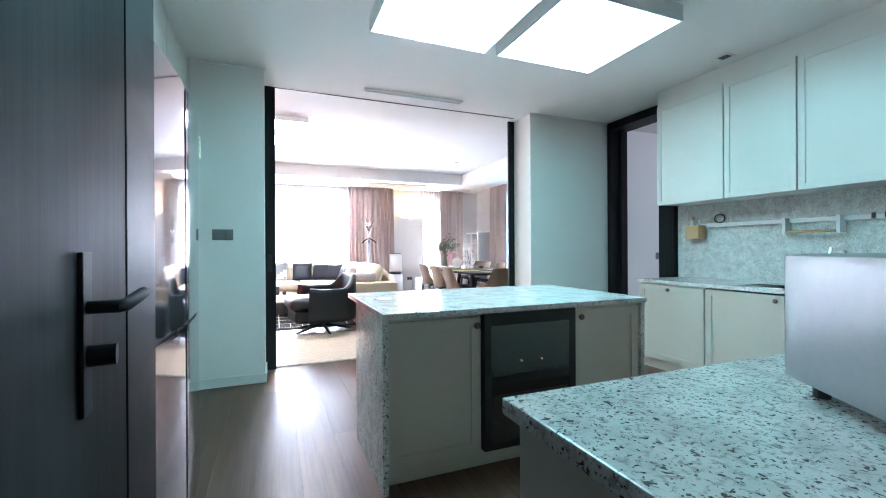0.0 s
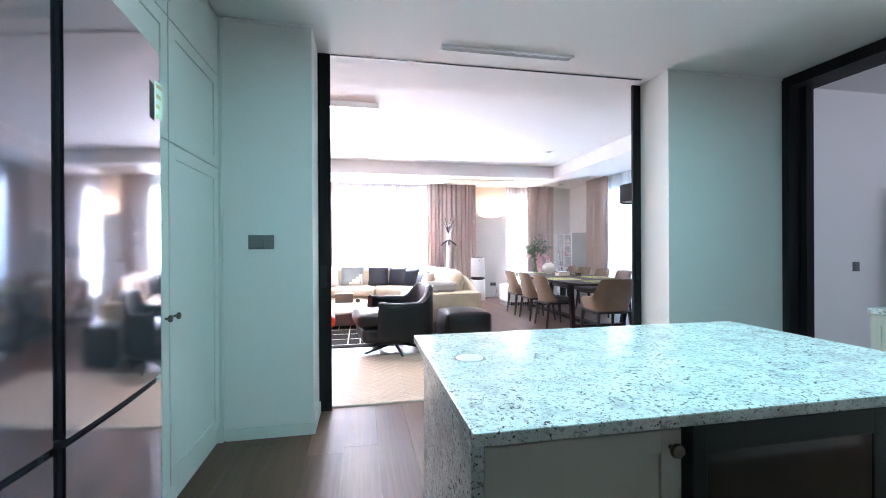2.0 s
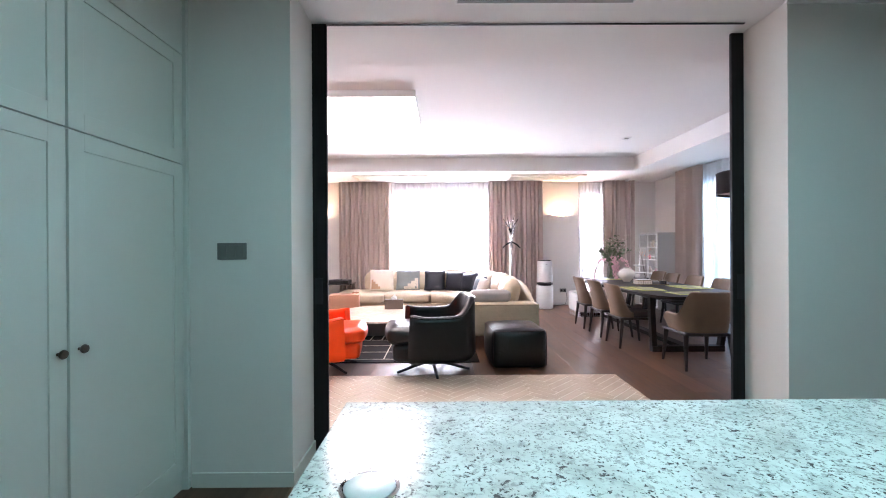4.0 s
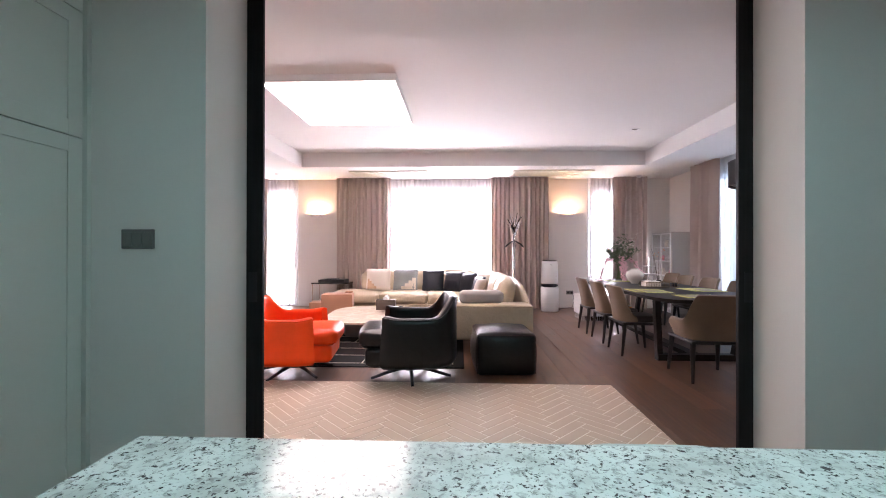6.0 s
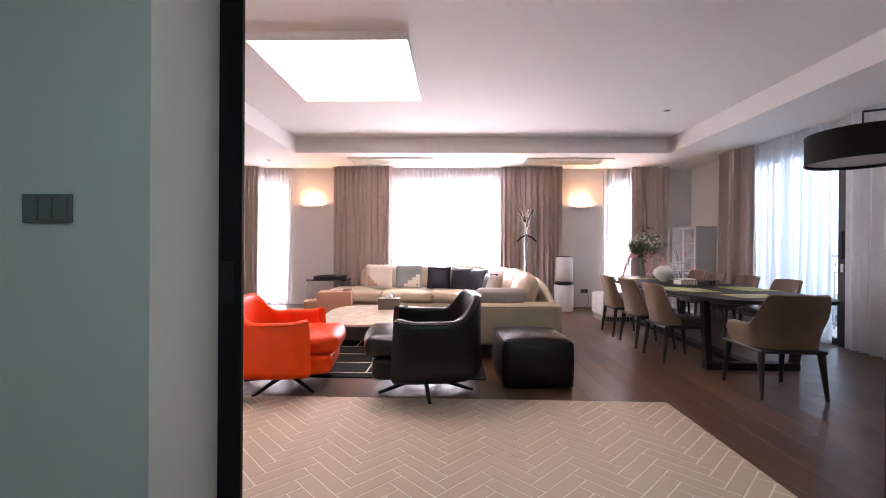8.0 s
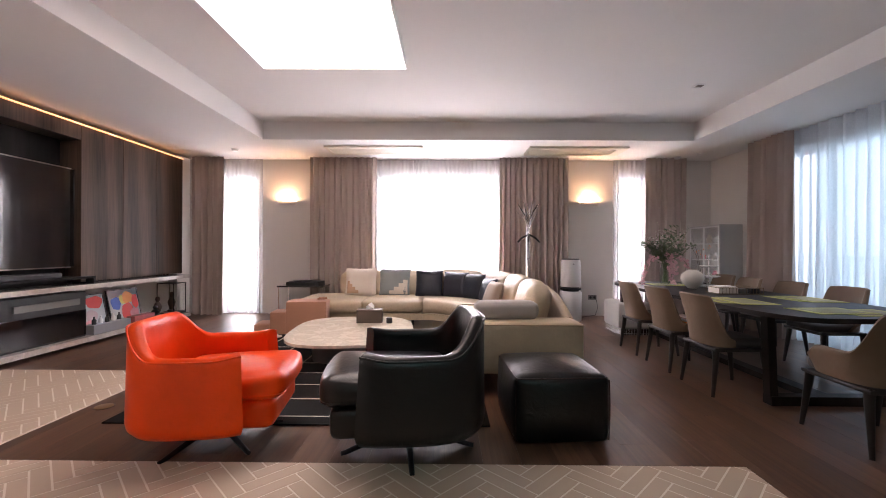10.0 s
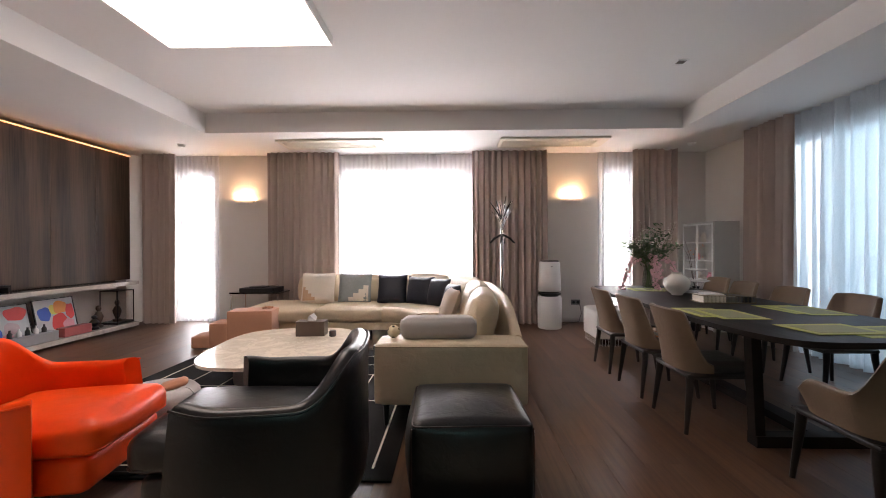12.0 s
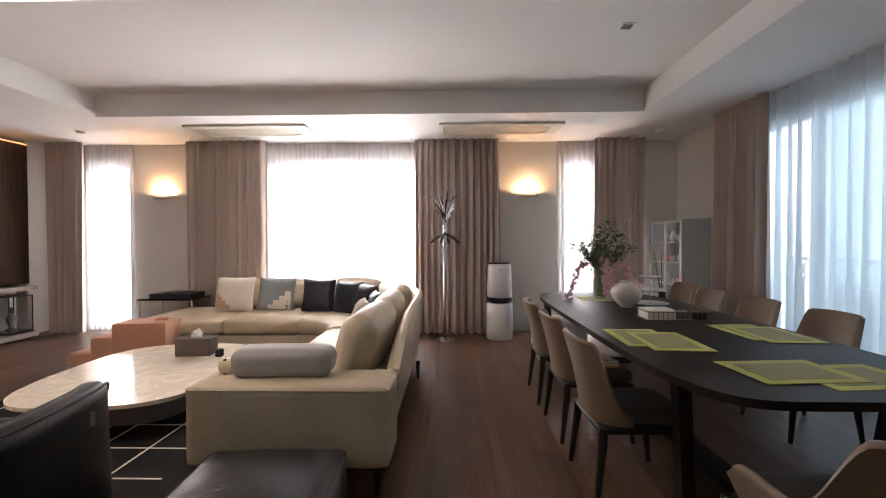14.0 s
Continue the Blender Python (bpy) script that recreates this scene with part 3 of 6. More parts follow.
wbox = thing("wooden_box", "small pale wooden utensil box hung on the rail", "box", pose(4.56, 3.80, 1.255))
PALEWOOD = wood("pale_wood", (0.42, 0.25, 0.11), (0.58, 0.37, 0.19), "z")
part("front", boxes((-0.065, -0.07, 0, -0.055, 0.07, 0.13)), PALEWOOD, wbox)
part("side", boxes((-0.055, -0.07, 0, 0.038, -0.06, 0.13)), PALEWOOD, wbox)
part("side", boxes((-0.055, 0.06, 0, 0.038, 0.07, 0.13)), PALEWOOD, wbox)
part("base", boxes((-0.055, -0.06, 0, 0.038, 0.06, 0.012)), PALEWOOD, wbox)
bottle("spice_jar", "small white jar with a red cap in the wooden box", 4.54, 3.82, 1.2675, 0.026, 0.2, WHITEPLASTIC, REDORANGE)
bottle("spice_jar", "small white jar with a pale cap in the wooden box", 4.55, 3.76, 1.2675, 0.024, 0.17, WHITEPLASTIC, WHITEPLASTIC)
taper = thing("tape_ring", "black and grey ring standing on the rail", "kitchen tool", pose(4.614, 3.60, 1.40))
part("ring", tube([(0, 0.05 * math.cos(a), 0.045 + 0.04 * math.sin(a)) for a in [2 * math.pi * k / 20 for k in range(21)]], 0.006, 8), BLACKPLASTIC, taper, "", True)

# doorway in the east wall and the room behind it
structure("door_frame_east", boxes((4.585, 4.965, 0, 4.86, 5.028, KC - 0.002), (4.585, 4.07, 0, 4.86, 4.262, KC - 0.002), (4.585, 4.262, 2.66, 4.86, 4.965, KC - 0.002), (4.70, 4.905, 0, 4.76, 4.965, 2.66), bevel=0.003), DARKWOOD, "dark-stained oak door frame, open", "door frame")
leaf = structure("door_2", boxes((4.77, 4.264, 0.01, 4.81, 4.36, 2.65)), DARKWOOD, "dark oak sliding door slid almost fully open", "door")
part("door_handle", boxes((4.762, 4.32, 1.0, 4.77, 4.34, 1.15)), BLACKMETAL, leaf)
fr2 = thing("back_room_fridge", "tall grey fridge standing in the room behind the doorway", "fridge", pose(6.2, 4.35, 0))
part("body", boxes((-0.3, -0.42, 0.02, 0.6, 0.25, 1.85), bevel=0.01), plain("grey_steel", (0.40, 0.41, 0.44), 0.3, 0.6), fr2)
part("door", boxes((-0.32, -0.41, 0.7, -0.302, 0.24, 1.84), bevel=0.004), plain("grey_door", (0.45, 0.46, 0.5), 0.25, 0.5), fr2)
part("door", boxes((-0.32, -0.41, 0.04, -0.302, 0.24, 0.69), bevel=0.004), plain("grey_door_low", (0.45, 0.46, 0.5), 0.25, 0.5), fr2)


def switch_plate(label, m, gangs):
    """A wall switch facing local -y, with rocker keys."""
    w = 0.04 + 0.04 * gangs
    s = thing("light_switch", label, "light switch", m)
    part("plate", boxes((-w / 2, -0.008, -0.046, w / 2, 0, 0.046), bevel=0.003), GREYPLASTIC, s)
    k = (w - 0.02) / gangs
    for g in range(gangs):
        part("rocker", boxes((-w / 2 + 0.01 + g * k + 0.0018, -0.0135, -0.032, -w / 2 + 0.01 + (g + 1) * k - 0.0018, -0.0085, 0.032), bevel=0.0015), GREYPLASTIC, s)


switch_plate("dark grey three-gang light switch on the white pier", pose(0.2225, 4.87, 1.296), 3)
switch_plate("small dark grey light switch in the back room", pose(5.6, 5.15, 1.05), 1)

# tall units and fridge along the west side
for y0, y1 in ((3.40, 4.142), (4.148, 4.843)):
    u = thing("tall_cabinet", "pale lacquered tall cupboard with framed doors and bronze knobs", "cupboard", None, "tall cupboards beside the fridge")
    part("body", boxes((-0.75, y0, 0.1, -0.052, y1, KC - 0.004)), CABINET, u)
    part("plinth", boxes((-0.72, y0, 0, -0.048, y1, 0.098)), CABINET, u)
    low = shaker(u, "+x", -0.03, y0 + 0.003, y1 - 0.003, 0.11, 1.765, CABINET, 0.07)
    shaker(u, "+x", -0.03, y0 + 0.003, y1 - 0.003, 1.771, 2.36, CABINET, 0.07)
    part("top_panel", boxes((-0.051, y0 + 0.003, 2.366, -0.03, y1 - 0.003, KC - 0.004)), CABINET, u)
    knob(low, -0.03, 4.10 if y0 < 4 else 4.19, 0.925, "+x")
structure("trim_cabinet_filler", boxes((-0.75, 4.845, 0.0, -0.012, 4.868, KC - 0.003), (-0.75, 3.36, 0, -0.06, 3.397, KC - 0.003), (-0.75, 2.40, 1.93, -0.06, 3.358, KC - 0.003)), CABINET, "pale filler strips closing the row of tall cupboards", "trim")
fridge = thing("fridge", "large four-door fridge with bowed mauve steel doors", "fridge", pose(0, 0, 0))
part("body", boxes((-0.6, 2.44, 0.02, 0.20, 3.37, 1.86)), plain("fridge_side", (0.07, 0.065, 0.07), 0.4, 0.4), fridge)


def bowed(y0, y1, z0, z1, x0, bow, yc, half):
    """A fridge door whose front bows outward over the whole width."""
    bm = bmesh.new()
    n = 12
    f, b = [], []
    for k in range(n + 1):
        y = y0 + (y1 - y0) * k / n
        x = x0 + bow * (1 - ((y - yc) / half) ** 2)
        f.append((bm.verts.new((x, y, z0)), bm.verts.new((x, y, z1))))
    b = [(bm.verts.new((0.205, y, z0)), bm.verts.new((0.205, y, z1))) for y in (y0, y1)]
    for k in range(n):
        bm.faces.new((f[k][0], f[k + 1][0], f[k + 1][1], f[k][1]))
    bm.faces.new((b[0][0], f[0][0], f[0][1], b[0][1]))
    bm.faces.new((f[n][0], b[1][0], b[1][1], f[n][1]))
    bm.faces.new((b[1][0], b[0][0], b[0][1], b[1][1]))
    bm.faces.new([b[0][1]] + [q[1] for q in f] + [b[1][1]])
    bm.faces.new([b[1][0]] + [q[0] for q in f[::-1]] + [b[0][0]])
    return bm


for y0, y1 in ((2.44, 2.872), (2.908, 3.37)):
    for z0, z1 in ((0.03, 0.852), (0.868, 1.85)):
        part("door", bowed(y0, y1, z0, z1, 0.268, 0.022, 2.89, 0.45), STEEL, fridge, "", True)
    part("handle_recess", boxes((0.21, 2.874 if y0 < 2.6 else 2.892, 0.03, 0.262, 2.888 if y0 < 2.6 else 2.906, 1.85)), BLACKPLASTIC, fridge)
part("seam", boxes((0.21, 2.45, 0.8525, 0.255, 3.36, 0.8675)), BLACKPLASTIC, fridge)
sticker = part("energy_label", boxes((0.2775, 3.31, 1.64, 0.278, 3.36, 1.75)), plain("label_paper", (0.62, 0.72, 0.55), 0.5), fridge, "pale green energy label")
for k in range(4):
    part("label_bar", boxes((0.2782, 3.318, 1.64 + 0.03 * k, 0.2785, 3.33 + 0.008 * k, 1.652 + 0.03 * k)), plain("label_bar_ink", (0.5, 0.55 - 0.08 * k, 0.15), 0.5), sticker)

# open entrance door
ent = structure("door_1", boxes((0.30, 1.16, 0.008, 0.345, 1.94, 2.68), bevel=0.002), DOOROAK, "dark open-grained oak door with black lever handle, open", "door")
structure("door_surround", boxes((0.24, 1.95, 0, 0.345, 2.17, KC - 0.002), (0.24, 2.17, 0, 0.262, 2.42, 1.9), bevel=0.002), DULLBLACK, "smooth black panel beside the fridge", "door frame")
hd = part("handle_plate", boxes((0.345, 1.708, 0.902, 0.353, 1.743, 1.167), bevel=0.002), DULLBLACK, ent, "black handle plate")
part("lever", tube([(0.353, 1.725, 1.077), (0.395, 1.725, 1.077), (0.40, 1.737, 1.077), (0.40, 1.84, 1.088)], 0.011), DULLBLACK, hd, "", True)
part("lock_knob", tube([(0.353, 1.725, 0.998), (0.39, 1.731, 0.998)], 0.018), DULLBLACK, hd, "", True)

# sliding door frame between the rooms
j1 = structure("door_jamb_west", boxes((0.461, 5.252, 0, 0.641, 5.274, KC - 0.002), bevel=0.002), DARKWOOD, "dark oak edge of the parked sliding door", "door")
part("finger_pull", boxes((0.56, 5.2505, 0.95, 0.61, 5.2515, 1.12)), BLACKMETAL, j1)
j2 = structure("door_jamb_east", boxes((3.345, 5.388, 0, 4.598, 5.412, KC - 0.002), bevel=0.002), DARKWOOD, "dark oak edge of the parked sliding door", "door")
part("finger_pull", boxes((3.375, 5.3865, 0.95, 3.425, 5.3875, 1.12)), BLACKMETAL, j2)
structure("trim_door_track", boxes((0.641, 5.26, KC - 0.006, 3.345, 5.275, KC - 0.001)), BLACKMETAL, "dark sliding door track in the ceiling", "trim")
structure("baseboard_kitchen", boxes((0.0, 4.858, 0, 0.56, 4.869, 0.08), (0.549, 4.869, 0, 0.56, 5.25, 0.08), (3.414, 5.02, 0, 4.585, 5.029, 0.08), (3.414, 5.029, 0, 3.424, 5.386, 0.08), bevel=0.001), CABINET, "low pale baseboard round the piers", "baseboard")
structure("trim_kitchen_cornice", boxes((0.0, 4.855, KC - 0.018, 0.56, 4.869, KC - 0.001), (3.41, 5.015, KC - 0.018, 4.585, 5.029, KC - 0.001)), CEIL, "fine shadow-line trim under the ceiling", "trim")

# kitchen ceiling fittings
LZ, LAY0, LAY1 = 2.645, 2.82, 3.68
for x0, x1 in ((1.25, 2.11), (2.23, 3.10)):
    l = thing("ceiling_light", "square white ceiling light box, switched on", "ceiling light", None, "ceiling panels over the island")
    part("frame", boxes((x0 - 0.012, LAY0 - 0.012, LZ, x1 + 0.012, LAY0, KC - 0.001), (x0 - 0.012, LAY1, LZ, x1 + 0.012, LAY1 + 0.012, KC - 0.001), (x0 - 0.012, LAY0, LZ, x0, LAY1, KC - 0.001), (x1, LAY0, LZ, x1 + 0.012, LAY1, KC - 0.001)), WHITEPLASTIC, l)
    part("diffuser", boxes((x0, LAY0, LZ + 0.002, x1, LAY1, LZ + 0.012)), KITCHENLIGHT, l, "glowing white diffuser")
vent = thing("ceiling_vent", "slim white linear air vent in the kitchen ceiling", "air vent")
part("backing", boxes((1.476, 4.966, KC - 0.004, 2.504, 5.014, KC - 0.001)), BLACKPLASTIC, vent)
part("frame", boxes((1.46, 4.95, KC - 0.014, 2.52, 4.965, KC), (1.46, 5.015, KC - 0.014, 2.52, 5.03, KC), (1.46, 4.965, KC - 0.014, 1.475, 5.015, KC), (2.505, 4.965, KC - 0.014, 2.52, 5.015, KC)), WHITEPLASTIC, vent)
for k in range(3):
    part("slat", boxes((1.476, 4.97 + 0.016 * k, KC - 0.010, 2.504, 4.974 + 0.016 * k, KC)), WHITEPLASTIC, vent)


def downlight(label, x, y, z):
    dl = thing("downlight", label, "downlight", pose(x, y, z))
    part("frame", boxes((-0.055, -0.055, -0.008, 0.055, -0.042, 0), (-0.055, 0.042, -0.008, 0.055, 0.055, 0), (-0.055, -0.042, -0.008, -0.042, 0.042, 0), (0.042, -0.042, -0.008, 0.055, 0.042, 0)), WHITEPLASTIC, dl)
    part("lamp", boxes((-0.042, -0.042, -0.003, 0.042, 0.042, 0)), BRONZE, dl, "dark bronze lamp, off")


downlight("small square recessed downlight in the kitchen ceiling, off", 4.115, 3.21, KC)

# ---- living room: shell details and hangings ----
structure("baseboard_living", boxes((-1.75, N0 - 0.012, 0, 0.15, N0 - 0.001, 0.08), (2.55, N0 - 0.012, 0, 4.6, N0 - 0.001, 0.08), (5.12, N0 - 0.012, 0, W1, N0 - 0.001, 0.08), (W1 - 0.012, 5.56, 0, W1 - 0.001, 8.74, 0.08), (W1 - 0.012, 10.76, 0, W1 - 0.001, N0 - 0.012, 0.08)), WALL, "low white baseboard", "baseboard")
lamp = thing("ceiling_light", "large square white ceiling light box, switched on", "ceiling light")
LX0, LX1, LY0, LY1 = -0.36, 1.09, 7.21, 8.73
part("frame", boxes((LX0, LY0, 3.0, LX0 + 0.015, LY1, COFFER - 0.001), (LX1 - 0.015, LY0, 3.0, LX1, LY1, COFFER - 0.001), (LX0 + 0.015, LY0, 3.0, LX1 - 0.015, LY0 + 0.015, COFFER - 0.001), (LX0 + 0.015, LY1 - 0.015, 3.0, LX1 - 0.015, LY1, COFFER - 0.001)), WHITEPLASTIC, lamp)
part("diffuser", boxes((LX0 + 0.015, LY0 + 0.015, 3.003, LX1 - 0.015, LY1 - 0.015, 3.012)), LAMPWHITE, lamp, "glowing white diffuser")
downlight("small square recessed downlight in the coffer, off", 4.384, 9.313, COFFER)


def cassette(x0, x1, y0, y1, label):
    a = thing("ceiling_air_conditioner", label, "air conditioner", None, "ceiling cassettes")
    z = SOFFIT
    part("panel", boxes((x0, y0, z - 0.03, x1, y0 + 0.09, z), (x0, y1 - 0.09, z - 0.03, x1, y1, z), (x0, y0 + 0.09, z - 0.03, x0 + 0.05, y1 - 0.09, z), (x1 - 0.16, y0 + 0.09, z - 0.03, x1, y1 - 0.09, z), bevel=0.006), CREAMPLASTIC, a)
    part("grille_backing", boxes((x0 + 0.05, y0 + 0.09, z - 0.012, x1 - 0.16, y1 - 0.09, z - 0.001)), BLACKPLASTIC, a)
    n = 12
    for k in range(n):
        y = y0 + 0.1 + (y1 - y0 - 0.2) * k / n
        part("slat", boxes((x0 + 0.052, y, z - 0.026, x1 - 0.162, y + 0.012, z - 0.013)), CREAMPLASTIC, a)
    part("outlet_flap", boxes((x0 + 0.1, y1 - 0.075, z - 0.038, x1 - 0.25, y1 - 0.03, z - 0.031), bevel=0.003), CREAMPLASTIC, a)


cassette(-0.44, 1.12, 11.05, 11.56, "cream ceiling cassette air conditioner with slatted grille")
cassette(2.80, 4.36, 11.06, 11.57, "cream ceiling cassette air conditioner with slatted grille")


def detector(x, y, z, label):
    s = thing("smoke_detector", label, "smoke detector", pose(x, y, z))
    part("base", lathe([(0.06, -0.012), (0.06, 0)], 24), WHITEPLASTIC, s, "", True)
    part("sensor", lathe([(0.025, -0.04), (0.045, -0.034), (0.045, -0.012)], 24), WHITEPLASTIC, s, "", True)


detector(-1.97, 11.30, SOFFIT, "round white smoke detector on the soffit")
detector(5.72, 11.50, SOFFIT, "round white smoke detector on the soffit")
detector(5.50, 11.78, SOFFIT, "small round white sensor on the soffit")


def sconce(x, label):
    s = thing("wall_sconce", label, "wall lamp", pose(x, N0, 2.03), "pair of wall sconces")
    bm = bmesh.new()
    outer = []
    for k in range(17):
        a = math.pi * k / 16
        outer.append((0.17 * math.cos(a), -0.125 * math.sin(a)))
    top = [bm.verts.new((px, py, 0.016)) for px, py in outer]
    bot = [bm.verts.new((px * 0.9, py * 0.84, -0.018)) for px, py in outer]
    for k in range(16):
        bm.faces.new((top[k], top[k + 1], bot[k + 1], bot[k]))
    bm.faces.new(bot)
    bmesh.ops.solidify(bm, geom=bm.faces[:], thickness=0.006)
    part("bowl", bm, WHITEPLASTIC, s, "shallow white half bowl", True)
    part("bulb", boxes((-0.09, -0.085, -0.010, 0.09, -0.06, 0.004), bevel=0.004), WARMGLOW, s, "glowing warm bulb")


sconce(-1.41, "white half-bowl wall sconce glowing warm upward")
sconce(4.08, "white half-bowl wall sconce glowing warm upward")


def hanging(name, label, x0, x1, y, z1, material, wave, amp, seed, category="curtain", turn=None, group="", ribs=4):
    """Pleated cloth from the soffit to just over the floor."""
    rnd = random.Random(seed)
    bm = bmesh.new()
    n = max(24, int((x1 - x0) / 0.012))
    ph, rows = 0.0, [0.012, 0.5, 1.1, 1.7, 2.3, z1 - 0.1, z1]
    xs, phs, wob = [], [], []
    for k in range(n + 1):
        xs.append(x0 + (x1 - x0) * k / n)
        phs.append(ph)
        ph += 2 * math.pi * (x1 - x0) / n / (wave * (1 + 0.16 * math.sin(k * 0.09 + seed) + 0.12 * rnd.uniform(-1, 1)))
    g = []
    for j, z in enumerate(rows):
        f = 1 - z / z1
        g.append([bm.verts.new((xs[k] + 0.012 * f * math.sin(phs[k] * 0.31 + seed), y + amp * (0.75 + 0.5 * f) * (math.sin(phs[k]) + 0.25 * math.sin(2.3 * phs[k] + seed + f)), z)) for k in range(n + 1)])
    for j in range(len(rows) - 1):
        for k in range(n):
            bm.faces.new((g[j][k], g[j][k + 1], g[j + 1][k + 1], g[j + 1][k]))
    tape = bmesh.new()
    rows2 = [[tape.verts.new((v.co.x, v.co.y - 0.004, z)) for v in g[-2]] for z in (z1 - 0.085, z1 - 0.002)]
    for k in range(n):
        tape.faces.new((rows2[0][k], rows2[0][k + 1], rows2[1][k + 1], rows2[1][k]))
    if turn:
        bm.transform(turn)
        tape.transform(turn)
    ob = part(name, bm, material, None, label, True)
    part("heading", tape, material, ob, "", True)
    return tagged(ob, "", category, group)


for i, (x0, x1) in enumerate(((-3.02, -2.43), (-0.92, 0.26), (2.43, 3.64), (4.99, 5.69))):
    hanging("drape", "taupe floor-length pleated drape drawn aside", x0, x1, 11.86, SOFFIT - 0.005, DRAPE, 0.105, 0.045, i + 1, "curtain", None, "drapes on the window wall")
for i, (x0, x1) in enumerate(((-2.6, -1.84), (0.15, 2.55), (4.50, 5.2))):
    hanging("sheer_curtain", "white sheer curtain glowing with daylight", x0, x1, 12.05, SOFFIT - 0.005, SHEER, 0.075, 0.016, i + 11, "curtain", None, "sheers on the window wall")
TURN_E = Matrix(((0, 1, 0, 0), (1, 0, 0, 0), (0, 0, 1, 0), (0, 0, 0, 1)))
hanging("drape", "taupe floor-length pleated drape beside the balcony door", 10.08, 10.86, 6.085, SOFFIT - 0.005, DRAPE, 0.115, 0.06, 21, "curtain", TURN_E)
hanging("sheer_curtain", "white sheer curtain before the balcony door", 8.93, 10.3, 6.20, SOFFIT - 0.005, SHEER_BLUE, 0.15, 0.05, 22, "curtain", TURN_E)
hanging("sheer_curtain", "white sheer curtain gathered beside the balcony door", 7.75, 8.70, 6.20, SOFFIT - 0.005, SHEER_BLUE, 0.13, 0.035, 23, "curtain", TURN_E)

# balcony door, balcony and what lies beyond
DZ = 2.68
bd = structure("door_balcony", boxes((W1 + 0.05, 8.75, DZ - 0.18, W1 + 0.13, 10.75, DZ), (W1 + 0.05, 8.75, 0, W1 + 0.13, 10.75, 0.08), (W1 - 0.01, 8.75, 0.0, W1 + 0.13, 8.88, DZ - 0.18), (W1 + 0.05, 10.65, 0.08, W1 + 0.13, 10.75, DZ - 0.18), (W1 + 0.055, 9.79, 0.08, W1 + 0.125, 9.87, DZ - 0.18)), FRAMEDARK, "dark-framed glazed balcony door behind sheers", "door")
pane = part("pane", boxes((W1 + 0.085, 8.88, 0.08, W1 + 0.091, 10.65, DZ - 0.18)), GLASS, bd)
pane.visible_shadow = False
part("handle", boxes((W1 - 0.035, 8.80, 1.08, W1 - 0.01, 8.84, 1.42), bevel=0.004), BLACKMETAL, bd)
part("lock", boxes((W1 - 0.02, 8.805, 0.92, W1 - 0.01, 8.835, 1.02), bevel=0.003), WHITEPLASTIC, bd, "small white lock")
RAILGREY = plain("balcony_iron", (0.36, 0.39, 0.42), 0.5, 0.5)
br = thing("balcony_railing", "dark wrought iron balcony railing with rings", "railing")
structure("balcony_slab", boxes((W1 + 0.2, 7.5, -0.3, W1 + 1.3, 12.0, -0.02)), plain("concrete", (0.4, 0.4, 0.4), 0.8), "grey concrete balcony floor", "balcony")
part("top_rail", boxes((7.35, 7.5, 1.08, 7.39, 12.0, 1.12)), RAILGREY, br)
part("mid_rail", boxes((7.355, 7.5, 0.84, 7.385, 12.0, 0.865)), RAILGREY, br)
part("bottom_rail", boxes((7.355, 7.5, 0.06, 7.385, 12.0, 0.085)), RAILGREY, br)
for k in range(34):
    y = 7.55 + 0.13 * k
    part("baluster", boxes((7.36, y - 0.008, -0.02, 7.38, y + 0.008, 0.84)), RAILGREY, br)
    part("ring", tube([(7.37, y + 0.065 + 0.055 * math.cos(a), 0.97 + 0.1 * math.sin(a)) for a in [2 * math.pi * q / 14 for q in range(15)]], 0.007, 6, None, False), RAILGREY, br)
apt = thing("apartment_building", "pale grey apartment block seen hazily through the sheers", "building")
part("wall", boxes((52, 40, -38, 60, 78, -6.0)), plain("facade", (0.78, 0.79, 0.8), 0.8), apt)
part("roof", boxes((51.6, 39.6, -6.0, 60.4, 78.4, -5.4)), plain("roof_slab", (0.5, 0.51, 0.53), 0.8), apt)
WPANE = plain("far_window", (0.25, 0.29, 0.33), 0.2)
for z in range(-30, -7, 3):
    for y in range(42, 77, 4):
        part("window", boxes((51.93, y, z, 51.99, y + 2.2, z + 1.7)), WPANE, apt)
structure("ground", boxes((-200, -200, -41, 400, 400, -40)), plain("far_ground", (0.22, 0.23, 0.22), 0.9), "hazy ground far below the balcony", "ground")
structure("backdrop_north", boxes((-7, 14.2, -2, 10, 14.3, 6)), glow("outside_white", (1.0, 0.985, 1.0), 6.0), "white overcast sky outside the windows", "backdrop")
structure("backdrop_east", boxes((75, -80, -40, 75.2, 220, 70)), BACKDROP, "pale bluish overcast sky", "backdrop")

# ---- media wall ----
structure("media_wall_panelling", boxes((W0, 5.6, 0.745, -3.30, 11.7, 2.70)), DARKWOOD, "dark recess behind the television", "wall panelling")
pw = thing("wood_panelling", "dark brown open-grained oak wall panels", "wall panelling")
for y0, y1 in ((9.65, 10.315), (10.32, 10.985), (10.99, 11.62), (5.7, 6.4), (6.405, 7.1), (7.105, 7.75)):
    part("panel", boxes((-3.299, y0, 0.76, -3.03, y1, 2.70), bevel=0.0015), PANELWOOD, pw)
part("header", boxes((-3.299, 7.755, 2.52, -3.03, 9.645, 2.70), bevel=0.0015), PANELWOOD, pw)
cove = thing("cove_light", "warm strip light glowing above the wood panels", "strip light")
